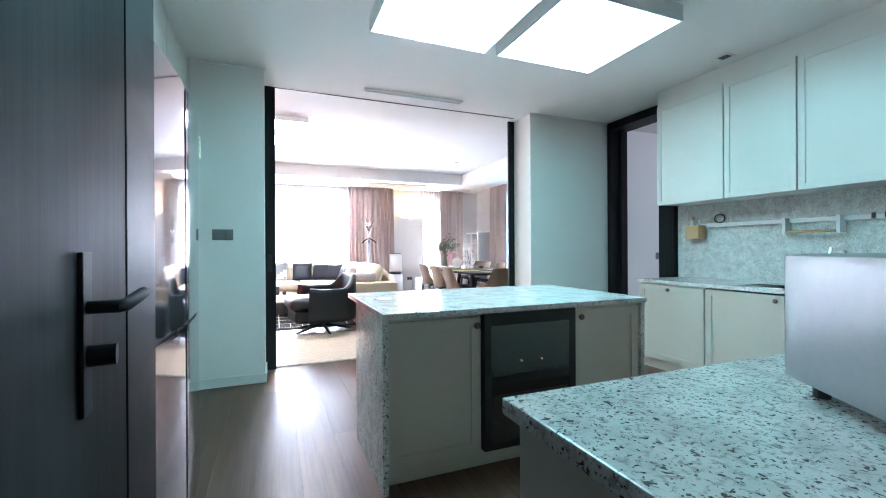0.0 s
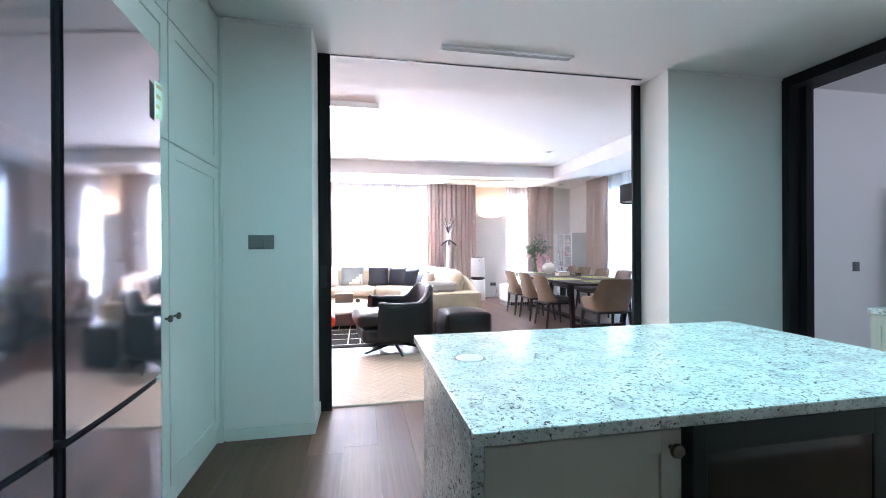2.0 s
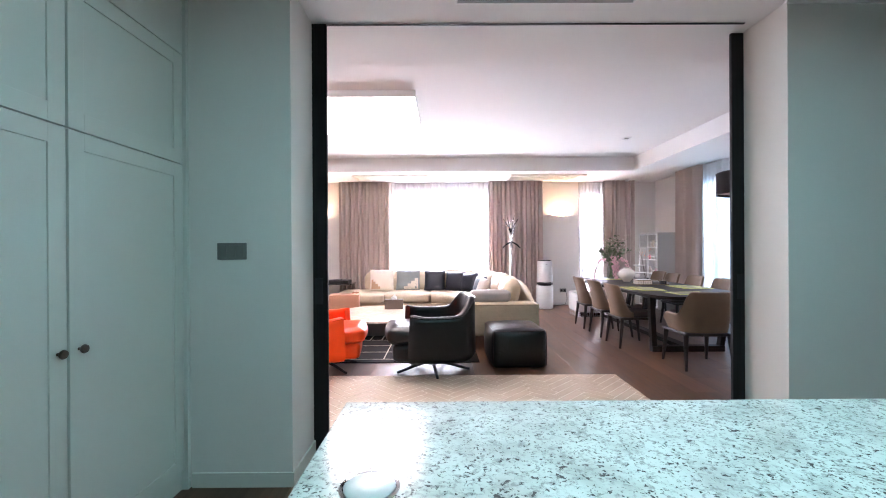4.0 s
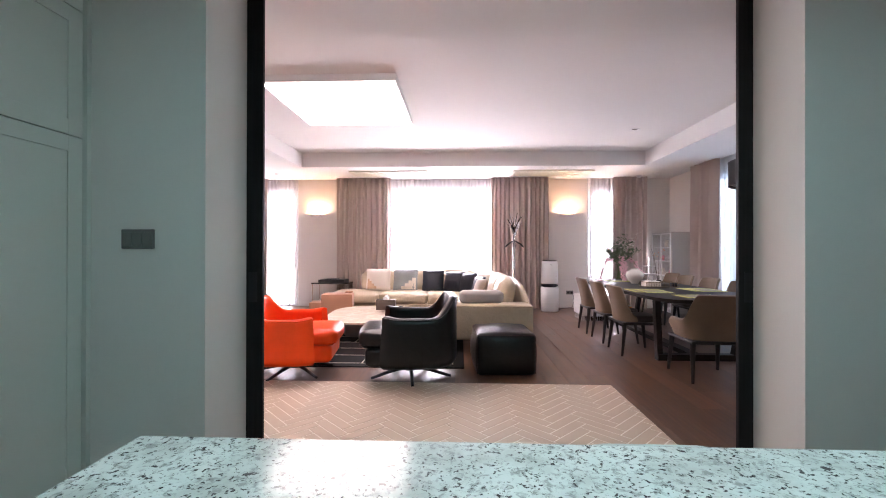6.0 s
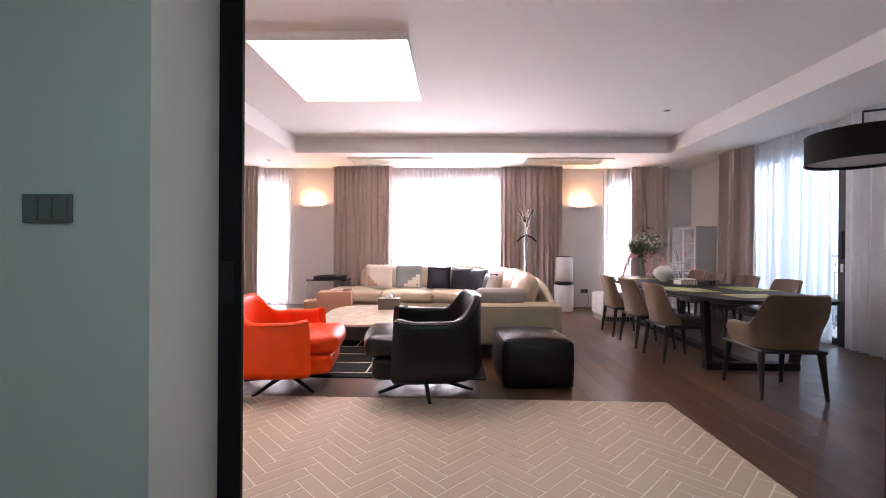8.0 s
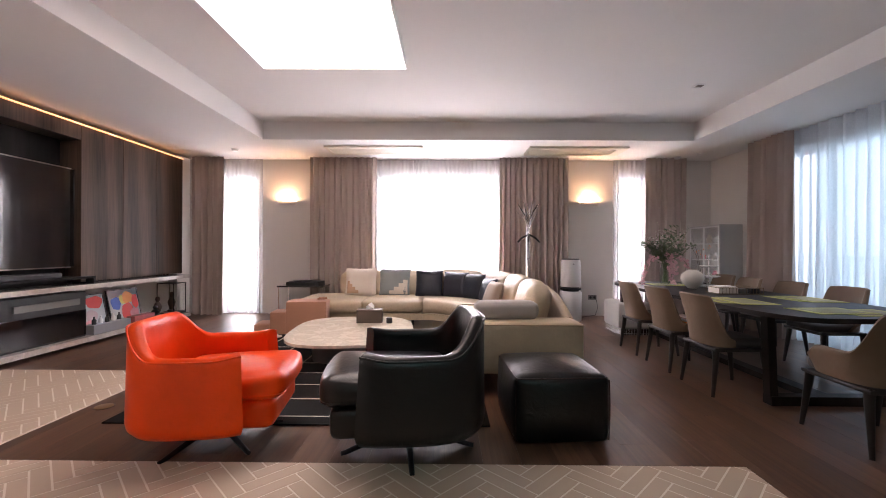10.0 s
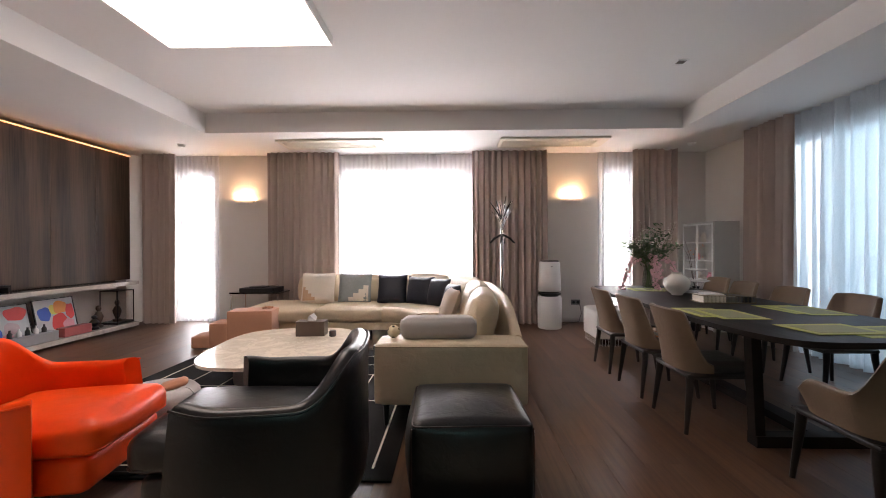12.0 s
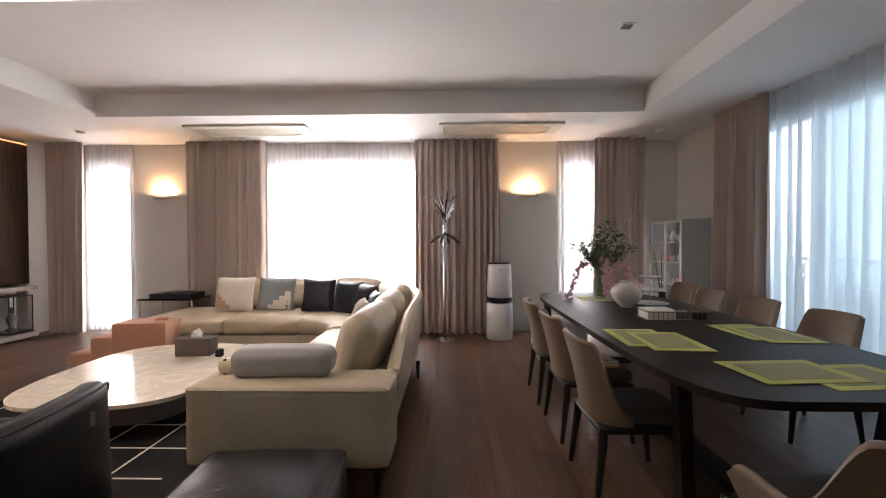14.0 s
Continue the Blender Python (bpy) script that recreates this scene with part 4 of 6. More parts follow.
part("strip", boxes((-3.025, 5.7, 2.704, -3.0, 11.6, 2.712)), glow("cove_glow", (1.0, 0.40, 0.12), 4.0), cove, "glowing warm strip")
tv = thing("television", "large flat black television with a thin silver edge", "television")
part("screen", boxes((-3.14, 8.05, 0.955, -3.10, 9.625, 2.14)), BLACKGLASS, tv, "dark reflecting screen")
part("bezel", boxes((-3.15, 8.035, 0.94, -3.095, 8.049, 2.155), (-3.15, 9.626, 0.94, -3.095, 9.64, 2.155), (-3.15, 8.049, 0.94, -3.095, 9.626, 0.954), (-3.15, 8.049, 2.141, -3.095, 9.626, 2.155)), CHROME, tv)
part("mount", boxes((-3.299, 8.6, 1.3, -3.151, 9.1, 1.8)), BLACKMETAL, tv)
sb = thing("soundbar", "black soundbar lying on a dark wooden shelf", "soundbar", pose(-3.08, 8.95, 0.83))
part("body", boxes((-0.05, -0.45, 0, 0.05, 0.45, 0.06), bevel=0.01), BLACKPLASTIC, sb)
sh = thing("tv_shelf", "dark wooden box shelf under the television", "shelf")
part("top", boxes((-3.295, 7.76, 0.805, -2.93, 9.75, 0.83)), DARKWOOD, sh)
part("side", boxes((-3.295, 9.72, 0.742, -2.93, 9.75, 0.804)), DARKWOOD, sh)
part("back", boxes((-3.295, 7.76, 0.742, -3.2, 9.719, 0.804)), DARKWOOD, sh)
ledge = structure("media_ledge", boxes((W0, 5.6, 0.685, -2.84, 11.56, 0.74), (W0, 5.6, 0.04, -2.84, 11.56, 0.10), (W0, 5.6, 0.0, -3.0, 11.56, 0.04), bevel=0.003), STONE, "pale stone ledge over a low stone shelf", "ledge")
structure("media_ledge_back", boxes((W0, 5.6, 0.1, -3.32, 11.7, 0.685)), WALL, "pale wall behind the low shelf", "wall")
av = thing("media_cabinet", "black media cabinet with a device on the low shelf", "cabinet", pose(-3.08, 8.6, 0.1))
part("body", boxes((-0.22, -0.85, 0, 0.14, 1.02, 0.55), bevel=0.004), BLACKPLASTIC, av)
part("drawer_front", boxes((0.141, -0.84, 0.02, 0.155, 1.01, 0.33), bevel=0.003), BLACKGLASS, av)
part("device", boxes((0.141, 0.15, 0.40, 0.16, 0.92, 0.47), bevel=0.003), GREYPLASTIC, av)
PAINTS = [plain("paint_red", (0.75, 0.06, 0.05), 0.5), plain("paint_blue", (0.05, 0.12, 0.55), 0.5), plain("paint_sky", (0.25, 0.5, 0.8), 0.5), plain("paint_orange", (0.85, 0.3, 0.06), 0.5), plain("paint_pink", (0.8, 0.35, 0.42), 0.5)]
PAPER = plain("canvas_white", (0.55, 0.56, 0.58), 0.6)


PAINTS += [plain("paint_yellow", (0.75, 0.62, 0.12), 0.5), plain("paint_grey_pink", (0.55, 0.42, 0.45), 0.5)]


def painting(m, w, h, patches, label):
    """A canvas in a thin dark frame, facing +x; patches are (y, z, width, height, colour) as shares of the canvas."""
    p = thing("painting", label, "painting", m, "paintings on the low shelf")
    part("canvas", boxes((-0.012, -w / 2, 0, 0.0, w / 2, h)), PAPER, p)
    part("frame", boxes((-0.014, -w / 2 - 0.01, 0, 0.006, -w / 2, h), (-0.014, w / 2, 0, 0.006, w / 2 + 0.01, h), (-0.014, -w / 2 - 0.01, h, 0.006, w / 2 + 0.01, h + 0.01)), BLACKMETAL, p)
    for k, (cy, cz, sy, sz, paint) in enumerate(patches):
        bm = bmesh.new()
        x = 0.0006 + 0.0004 * k
        o = [(cy * w + sy * w / 2 * (1 + 0.10 * math.sin(3 * a + k)) * math.copysign(abs(math.cos(a)) ** 0.8, math.cos(a)), cz * h + sz * h / 2 * (1 + 0.08 * math.cos(5 * a + 2 * k)) * math.copysign(abs(math.sin(a)) ** 0.8, math.sin(a))) for a in [2 * math.pi * q / 28 for q in range(28)]]
        bm.faces.new([bm.verts.new((x, max(-w / 2, min(w / 2, u)), max(0.005, min(h, v)))) for u, v in o])
        part("brush_patch", bm, PAINTS[paint], p)


painting(pose(-3.10, 9.90, 0.10, 0, -12, 0), 0.52, 0.47, ((0.22, 0.78, 0.5, 0.34, 0), (-0.32, 0.32, 0.36, 0.42, 1), (0.08, 0.42, 0.34, 0.3, 6), (-0.02, 0.2, 0.25, 0.2, 4)), "abstract red and blue painting leaning on the shelf")
painting(pose(-3.09, 10.50, 0.10, 0, -12, 0), 0.54, 0.49, ((-0.27, 0.62, 0.32, 0.36, 1), (0.0, 0.72, 0.3, 0.26, 5), (0.14, 0.76, 0.36, 0.34, 3), (0.08, 0.36, 0.42, 0.46, 0), (0.38, 0.62, 0.22, 0.42, 0), (0.3, 0.26, 0.3, 0.3, 4), (0.3, 0.1, 0.26, 0.16, 2)), "abstract painting of bright overlapping patches leaning on the shelf")
plb = thing("planter_box", "grey felt box with small bottles and figures", "box", pose(-2.93, 9.95, 0.10))
FELT = fabric("grey_felt", (0.28, 0.29, 0.31), 300)
part("tray", boxes((-0.07, -0.3, 0, 0.07, 0.3, 0.12), bevel=0.006), FELT, plb)
for k in range(5):
    part("small_bottle", lathe([(0.025, 0.12), (0.025, 0.17), (0.01, 0.19), (0.01, 0.215)], 12, None, (0, -0.22 + 0.1 * k, 0)), WHITEPLASTIC if k % 2 else BLACKPLASTIC, plb, "", True)
rb = thing("storage_box", "muted red fabric box on the low shelf", "box", pose(-2.94, 10.55, 0.10))
part("body", boxes((-0.06, -0.2, 0, 0.06, 0.2, 0.12), bevel=0.008), fabric("muted_red_cloth", (0.35, 0.08, 0.08)), rb)


def figurine(x, y, z, h, label, material):
    bm = lathe([(0.06, 0), (0.06, 0.03), (0.025, 0.045), (0.05, h * 0.35), (0.06, h * 0.5), (0.035, h * 0.68), (0.018, h * 0.74), (0.035, h * 0.84), (0.03, h * 0.95), (0.005, h)], 18)
    ob = part("figurine", bm, material, None, label, True)
    ob.matrix_world = pose(x, y, z)
    return tagged(ob, "", "figurine")


figurine(-3.05, 11.05, 0.10, 0.32, "dark bronze figurine standing on the low shelf", BRONZE)
figurine(-2.98, 10.90, 0.10, 0.2, "small dark figurine standing on the low shelf", BLACKMETAL)
case = thing("display_case", "clear glass display case holding a dark figurine", "display case", pose(-3.06, 11.40, 0.10))
part("base", boxes((-0.14, -0.16, 0, 0.14, 0.16, 0.03)), BLACKPLASTIC, case)
for sx in (-0.135, 0.135):
    for sy in (-0.155, 0.155):
        part("post", boxes((sx - 0.005, sy - 0.005, 0.03, sx + 0.005, sy + 0.005, 0.5)), BLACKMETAL, case)
part("glass_front", boxes((0.136, -0.15, 0.03, 0.139, 0.15, 0.5)), GLASS, case)
part("lid", boxes((-0.14, -0.16, 0.5, 0.14, 0.16, 0.51)), BLACKMETAL, case)
figurine(-3.06, 11.40, 0.13, 0.33, "dark figurine inside the glass case", BRONZE)

# ---- living room: seating ----


def wrap(rx, ry, a0, z0, height, thick, lean, p=3.0, n=40, rows=8, bottom=1.0, cx=0.0, tuck=0.0, edge=None):
    """A thick upholstered shell round three sides, open to +x. height(s) gives the rim for s from -1 (one arm) over 0 (back) to 1.
    bottom widens the foot, tuck draws in its lowest part, edge collects the line of the rim's outer seam."""
    bm = bmesh.new()
    grid = []
    for i in range(n + 1):
        s = -1 + 2 * i / n
        a = math.pi + s * (math.pi - radians(a0))
        c, w = math.cos(a), math.sin(a)
        ux, uy = math.copysign(abs(c) ** (2 / p), c), math.copysign(abs(w) ** (2 / p), w)
        h = height(s)
        col = []

        def place(k, z, f):
            g = bottom + (1 - bottom) * min(1, (z - z0) / (h - z0)) ** 1.3
            g -= tuck * max(0.0, 1 - (z - z0) / 0.07) ** 2
            return Vector((cx + (rx - k) * ux * g + lean * (f ** 1.5) * min(ux, 0.15), (ry - k) * uy * g + 0.35 * lean * f * uy, z))

        def at(k, z, f):
            return bm.verts.new(place(k, z, f))
        for j in range(rows + 1):
            f = j / rows
            col.append(at(0, z0 + (h - z0 - thick * 0.35) * f, f))
        col.append(at(thick * 0.22, h - thick * 0.06, 1))
        col.append(at(thick * 0.5, h, 1))
        col.append(at(thick * 0.8, h - thick * 0.06, 1))
        for j in range(rows + 1):
            f = 1 - j / rows
            col.append(at(thick, z0 + (h - z0 - thick * 0.35) * f, f))
        if edge is not None:
            edge.append(place(-0.002, h - thick * 0.22, 1))
        grid.append(col)
    m = len(grid[0])
    for i in range(n):
        for j in range(m):
            bm.faces.new((grid[i][j], grid[i + 1][j], grid[i + 1][(j + 1) % m], grid[i][(j + 1) % m]))
    for end in (grid[0], grid[-1]):
        for j in range(m // 2):
            k = m - 1 - j
            if k - j > 1:
                bm.faces.new((end[j], end[j + 1], end[k - 1], end[k])) if k - 1 != j + 1 else bm.faces.new((end[j], end[j + 1], end[k]))
    return bm


def smoothstep(t):
    t = max(0, min(1, t))
    return t * t * (3 - 2 * t)


def lounge_chair(m, leather_mat, label, star):
    c = thing("lounge_chair", label, "armchair", m, "swivel armchairs by the coffee table")
    rim = lambda s: 0.588 + 0.175 * (1 - smoothstep((abs(s) - 0.20) / 0.42)) + 0.020 * smoothstep((abs(s) - 0.78) / 0.22)
    seam = []
    part("shell", wrap(0.375, 0.385, 60, 0.155, rim, 0.072, 0.045, 3.2, 64, 14, 1.13, 0.0, 0.10, seam), leather_mat, c, "", True)
    part("piping", tube(seam, 0.0055, 6), leather_mat, c, "raised seam along the rim", True)
    part("seat", soft(0.70, 0.60, 0.16, 0.055, 0.03, 12, pose(0.10, 0, 0.385, 0, -2, 0)), leather_mat, c, "plump seat cushion", True)
    part("seat_base", soft(0.66, 0.60, 0.17, 0.045, 0.006, 10, pose(0.075, 0, 0.235)), leather_mat, c, "", True)
    front = [(0.10 + x, y, 0.348) for x, y in rounded(-0.34, -0.302, 0.353, 0.302, 0.06, 6)]
    part("seat_seam", tube(front + front[:1], 0.004, 6, None, False), leather_mat, c, "fine seam round the cushion", True)
    part("hub", lathe([(0.06, 0.05), (0.04, 0.075), (0.035, 0.16)], 20), BLACKMETAL, c, "", True)
    for k in range(5):
        a = radians(star + 72 * k)
        u = Vector((math.cos(a), math.sin(a), 0))
        part("foot", tube([u * 0.03 + Vector((0, 0, 0.085)), u * 0.2 + Vector((0, 0, 0.055)), u * 0.36 + Vector((0, 0, 0.016)), u * 0.385 + Vector((0, 0, 0.014))], [0.022, 0.018, 0.014, 0.012], 8), BLACKMETAL, c, "", True)
    return c


lounge_chair(pose(0.07, 7.15, 0, 0, 0, 8), ORANGE, "bright orange leather swivel armchair on a black star base", -46)
bc = lounge_chair(pose(1.265, 7.10, 0, 0, 0, 188) @ Matrix.Scale(1.06, 4), BLACKLEATHER, "black leather swivel armchair on a black star base", 19)
part("label_tag", boxes((-0.452, -0.10, 0.655, -0.446, -0.08, 0.70)), GREYPLASTIC, bc, "small grey cloth tag")

ott = thing("pouf", "square black leather pouf with piped seams", "pouf", pose(2.205, 7.39, 0, 0, 0, 3))
part("body", soft(0.585, 0.60, 0.41, 0.035, 0.045, 14, pose(0, 0, 0.207)), BLACKLEATHER, ott, "", True)
pip = [(x, y, 0.397) for x, y in rounded(-0.287, -0.294, 0.287, 0.294, 0.035, 6)]
part("piping", tube(pip + pip[:1], 0.005, 6, None, False), leather("dark_red_piping", (0.03, 0.012, 0.012), 0.4), ott, "dark piping round the top", True)
for sx in (-1, 1):
    for sy in (-1, 1):
        part("corner_seam", tube([(sx * (0.288 + 0.004 * math.sin(math.pi * k / 6)), sy * (0.295 + 0.004 * math.sin(math.pi * k / 6)), 0.02 + 0.065 * k * 0.95) for k in range(7)], 0.004, 6), leather("dark_red_seam", (0.03, 0.012, 0.012), 0.4), ott, "", True)
part("tag", boxes((0.332, -0.12, 0.26, 0.337, -0.09, 0.30)), WHITEPLASTIC, ott, "small pale tag")

# sofa: right run along y, round corner, far run along x
ACX, ACY = 1.15, 10.2


def sofa_line(r):
    """The sofa's line at distance r outward of the corner's centre."""
    pts = [(ACX + r, y) for y in (8.29, 8.42, 8.6, 8.8, 9.2, 9.7)]
    pts += [(ACX + r * math.cos(radians(a)), ACY + r * math.sin(radians(a))) for a in range(0, 91, 9)]
    pts += [(x, ACY + r) for x in (0.9, 0.6, 0.3, 0.0, -0.12)]
    return pts


def sweep(profile, rise=()):
    """Sweeps a closed (distance, height) profile along the sofa's line."""
    bm = bmesh.new()
    cols = [[bm.verts.new((x, y, 0.17 + (z - 0.17) * (rise[k] if k < len(rise) else 1.0))) for k, (x, y) in enumerate(sofa_line(r))] for r, z in profile]
    n, m = len(profile), len(cols[0])
    for i in range(n):
        for k in range(m - 1):
            bm.faces.new((cols[i][k], cols[i][k + 1], cols[(i + 1) % n][k + 1], cols[(i + 1) % n][k]))
    bm.faces.new([c[0] for c in cols])
    bm.faces.new([c[-1] for c in cols])
    return bm


sofa = thing("corner_sofa", "large beige leather corner sofa with a curved back", "sofa")
part("back", sweep([(1.31, 0.17), (1.44, 0.17), (1.475, 0.42), (1.50, 0.74), (1.495, 0.78), (1.465, 0.795), (1.435, 0.78), (1.415, 0.74), (1.37, 0.42)], (0.66, 0.74, 0.84, 0.93)), BEIGE, sofa, "curved leather back", True)
part("arm", soft(1.05, 0.33, 0.42, 0.03, 0.008, 12, pose(2.11, 8.115, 0.375)), BEIGE, sofa, "broad square arm", True)
seam = [(x, y, 0.567) for x, y in rounded(1.584, 7.949, 2.636, 8.281, 0.03, 4)]
part("piping", tube(seam + seam[:1], 0.004, 6, None, False), leather("sofa_piping", (0.36, 0.28, 0.18), 0.45), sofa, "fine seam round the arm", True)
for y0, y1 in ((8.285, 9.24), (9.245, 10.2)):
    part("seat", soft(0.92, y1 - y0, 0.20, 0.06, 0.03, 9, pose(2.10, (y0 + y1) / 2, 0.33)), BEIGE, sofa, "plump seat cushion", True)


def arc_sweep(profile, a0, a1, step):
    """Sweeps a closed (distance, height) profile round the sofa's corner."""
    bm = bmesh.new()
    angles = [a0 + (a1 - a0) * k / step for k in range(step + 1)]
    cols = [[bm.verts.new((ACX + d * math.cos(radians(a)), ACY + d * math.sin(radians(a)), z)) for d, z in profile] for a in angles]
    n = len(profile)
    for a, b in zip(cols, cols[1:]):
        for k in range(n):
            bm.faces.new((a[k], b[k], b[(k + 1) % n], a[(k + 1) % n]))
    bm.faces.new(cols[0][::-1])
    bm.faces.new(cols[-1])
    return bm


SEATLINE = [(0.50, 0.24), (0.475, 0.27), (0.468, 0.34), (0.478, 0.39), (0.51, 0.425), (0.58, 0.44), (0.8, 0.448), (1.1, 0.445), (1.36, 0.43), (1.40, 0.40), (1.40, 0.24)]
part("corner_seat", arc_sweep(SEATLINE, 1, 89, 22), BEIGE, sofa, "curved corner seat", True)
part("seat", soft(0.92, 0.92, 0.20, 0.06, 0.03, 9, pose(0.69, 11.14, 0.33)), BEIGE, sofa, "plump seat cushion", True)
part("seat", soft(0.98, 1.0, 0.20, 0.06, 0.03, 9, pose(-0.26, 11.12, 0.33)), BEIGE, sofa, "open-ended chaise seat", True)
part("base", boxes((1.64, 8.285, 0.14, 2.50, 10.2, 0.235), (-0.7, 10.68, 0.14, 1.15, 11.55, 0.235)), BEIGE, sofa)
part("corner_base", slab([(ACX + r * math.cos(radians(a)), ACY + r * math.sin(radians(a))) for r, rng in ((1.35, range(0, 91, 6)), (0.50, range(90, -1, -10))) for a in rng], 0.14, 0.234), BEIGE, sofa)
for x, y in ((1.66, 8.02), (2.56, 8.02), (1.69, 9.9), (2.62, 9.9), (-0.66, 10.74), (-0.66, 11.5), (1.0, 10.74), (1.0, 11.6)):
    part("leg", tube([(x, y, 0.17), (x, y, 0.0)], [0.024, 0.014], 8), BLACKMETAL, sofa, "slim black leg", True)
for y, r in ((8.77, -3), (9.60, 3)):
    part("back_cushion", soft(0.22, 0.82, 0.44, 0.09, 0.035, 9, pose(2.36, y, 0.64, 0, 14, r)), BEIGE, sofa, "plump back cushion", True)
for a in (25, 62):
    part("back_cushion", soft(0.20, 0.80, 0.42, 0.09, 0.035, 9, pose(ACX + 1.22 * math.cos(radians(a)), ACY + 1.22 * math.sin(radians(a)), 0.63) @ pose(0, 0, 0, 0, 0, a) @ pose(0, 0, 0, 0, 13, 0)), BEIGE, sofa, "plump back cushion", True)
for x in (0.78, 0.12):
    part("back_cushion", soft(0.74, 0.20, 0.42, 0.09, 0.03, 9, pose(x, 11.50, 0.60, -12, 0, 0)), BEIGE, sofa, "plump back cushion", True)


def cushion(label, m, w, h, material, patches=None, group="cushions on the sofa"):
    """A throw cushion standing in local x-z, its face to -y."""
    c = thing("cushion", label, "cushion", m, group)
    bm = bmesh.new()
    n = 14
    lay = {}
    for sgn in (1, -1):
        for i in range(n + 1):
            for j in range(n + 1):
                u, v = -1 + 2 * i / n, -1 + 2 * j / n
                if sgn == -1 and (i in (0, n) or j in (0, n)):
                    lay[(sgn, i, j)] = lay[(1, i, j)]
                    continue
                puff = 0.075 * ((1 - u ** 4) * (1 - v ** 4)) ** 0.6
                pin = 1 - 0.05 * (1 - u * u) * abs(v) ** 2 - 0.05 * (1 - v * v) * abs(u) ** 2
                lay[(sgn, i, j)] = bm.verts.new((u * w / 2 * pin, -sgn * puff, h / 2 + v * h / 2 * pin))
        for i in range(n):
            for j in range(n):
                bm.faces.new((lay[(sgn, i, j)], lay[(sgn, i + 1, j)], lay[(sgn, i + 1, j + 1)], lay[(sgn, i, j + 1)]))
    part("cover", bm, material, c, "", True)
    if patches:
        bm = bmesh.new()
        for (u0, v0, u1, v1) in patches:
            k = 3
            rows = []
            for a in range(k + 1):
                row = []
                for b in range(k + 1):
                    u, v = u0 + (u1 - u0) * a / k, v0 + (v1 - v0) * b / k
                    puff = 0.075 * max(0.0, (1 - u ** 4) * (1 - v ** 4)) ** 0.6
                    pin = 1 - 0.05 * (1 - u * u) * abs(v) ** 2 - 0.05 * (1 - v * v) * abs(u) ** 2
                    row.append(bm.verts.new((u * w / 2 * pin, -puff - 0.004, h / 2 + v * h / 2 * pin)))
                rows.append(row)
            for a in range(k):
                for b in range(k):
                    bm.faces.new((rows[a][b], rows[a + 1][b], rows[a + 1][b + 1], rows[a][b + 1]))
        part("woven_pattern", bm, CREAMCLOTH if material is GREYCLOTH else TANCLOTH, c, "stepped woven pattern", True)
    return c


CREAMCLOTH = fabric("cream_cloth", (0.78, 0.71, 0.62), 200)
TANCLOTH = fabric("tan_cloth", (0.56, 0.38, 0.25), 200)
GREYCLOTH = fabric("grey_green_cloth", (0.30, 0.33, 0.33), 160, var=0.35)
NAVY = leather("navy_leather", (0.022, 0.026, 0.04), 0.36)
BROWNCLOTH = fabric("taupe_cloth", (0.36, 0.29, 0.23), 200)
stepsA = [(-0.85, -0.85, -0.1, -0.62), (-0.85, -0.62, -0.3, -0.4), (-0.85, -0.4, -0.5, -0.18), (-0.85, -0.18, -0.68, 0.02)]
stepsB = [(-0.3, -0.88, 0.88, -0.62), (0.0, -0.62, 0.88, -0.36), (0.3, -0.36, 0.88, -0.1), (0.58, -0.1, 0.88, 0.16)]
cushion("cream cushion with a stepped tan pattern on the sofa", pose(0.13, 11.16, 0.43, -15, 0, 2), 0.50, 0.46, CREAMCLOTH, stepsA)
cushion("grey-green cushion with cream stepped pattern on the sofa", pose(0.67, 11.17, 0.43, -14, 0, -2), 0.50, 0.45, GREYCLOTH, stepsB)
cushion("dark navy leather cushion leaning on the sofa back", pose(1.22, 11.16, 0.43, -14, 0, -6), 0.44, 0.43, NAVY)
cushion("dark navy leather cushion leaning on the sofa back", pose(1.62, 11.03, 0.43, -14, 0, -28), 0.44, 0.41, NAVY)
cushion("dark navy leather cushion leaning on the sofa back", pose(1.88, 10.83, 0.43, -14, 0, -48), 0.42, 0.40, NAVY)
cushion("small navy and taupe cushion leaning on the sofa back", pose(2.05, 10.43, 0.43, -16, 0, -68), 0.38, 0.36, NAVY)
cushion("taupe woven cushion leaning on the sofa back", pose(2.02, 9.72, 0.43, -20, 0, -76), 0.42, 0.38, BROWNCLOTH)
roll = thing("folded_blanket", "rolled pale grey blanket lying on the sofa arm", "blanket", pose(2.02, 8.17, 0.585))
part("cloth", soft(0.54, 0.20, 0.155, 0.055, 0.006, 14, pose(0, 0, 0.079, 0, 0, 2)), fabric("grey_blanket", (0.44, 0.41, 0.39), 180, var=0.15), roll, "", True)
curl = [(0.271, 0.066 * (1 - k / 26) * math.cos(k * 0.62), 0.079 + 0.056 * (1 - k / 26) * math.sin(k * 0.62)) for k in range(24)]
for sx in (-1, 1):
    part("rolled_edge", tube([(sx * x, y, z) for x, y, z in curl], 0.006, 6), fabric("grey_blanket_edge", (0.40, 0.37, 0.35), 180), roll, "", True)
q = Nodes("spotted_plush")
v = q.n("ShaderNodeTexVoronoi", Scale=26.0)
q.l(q.place(), v.inputs["Vector"])
q.l(q.ramp(v.outputs["Distance"], (0.30, (0.02, 0.015, 0.012)), (0.36, (0.72, 0.62, 0.42))), q.b.inputs["Base Color"])
q.b.inputs["Roughness"].default_value = 0.95
SPOTTED = q.m
plush = part("plush_toy", soft(0.085, 0.085, 0.09, 0.042, 0.003, 6, pose(0, 0, 0.045)), SPOTTED, None, "small cream soft toy with dark patches on the sofa arm", True)
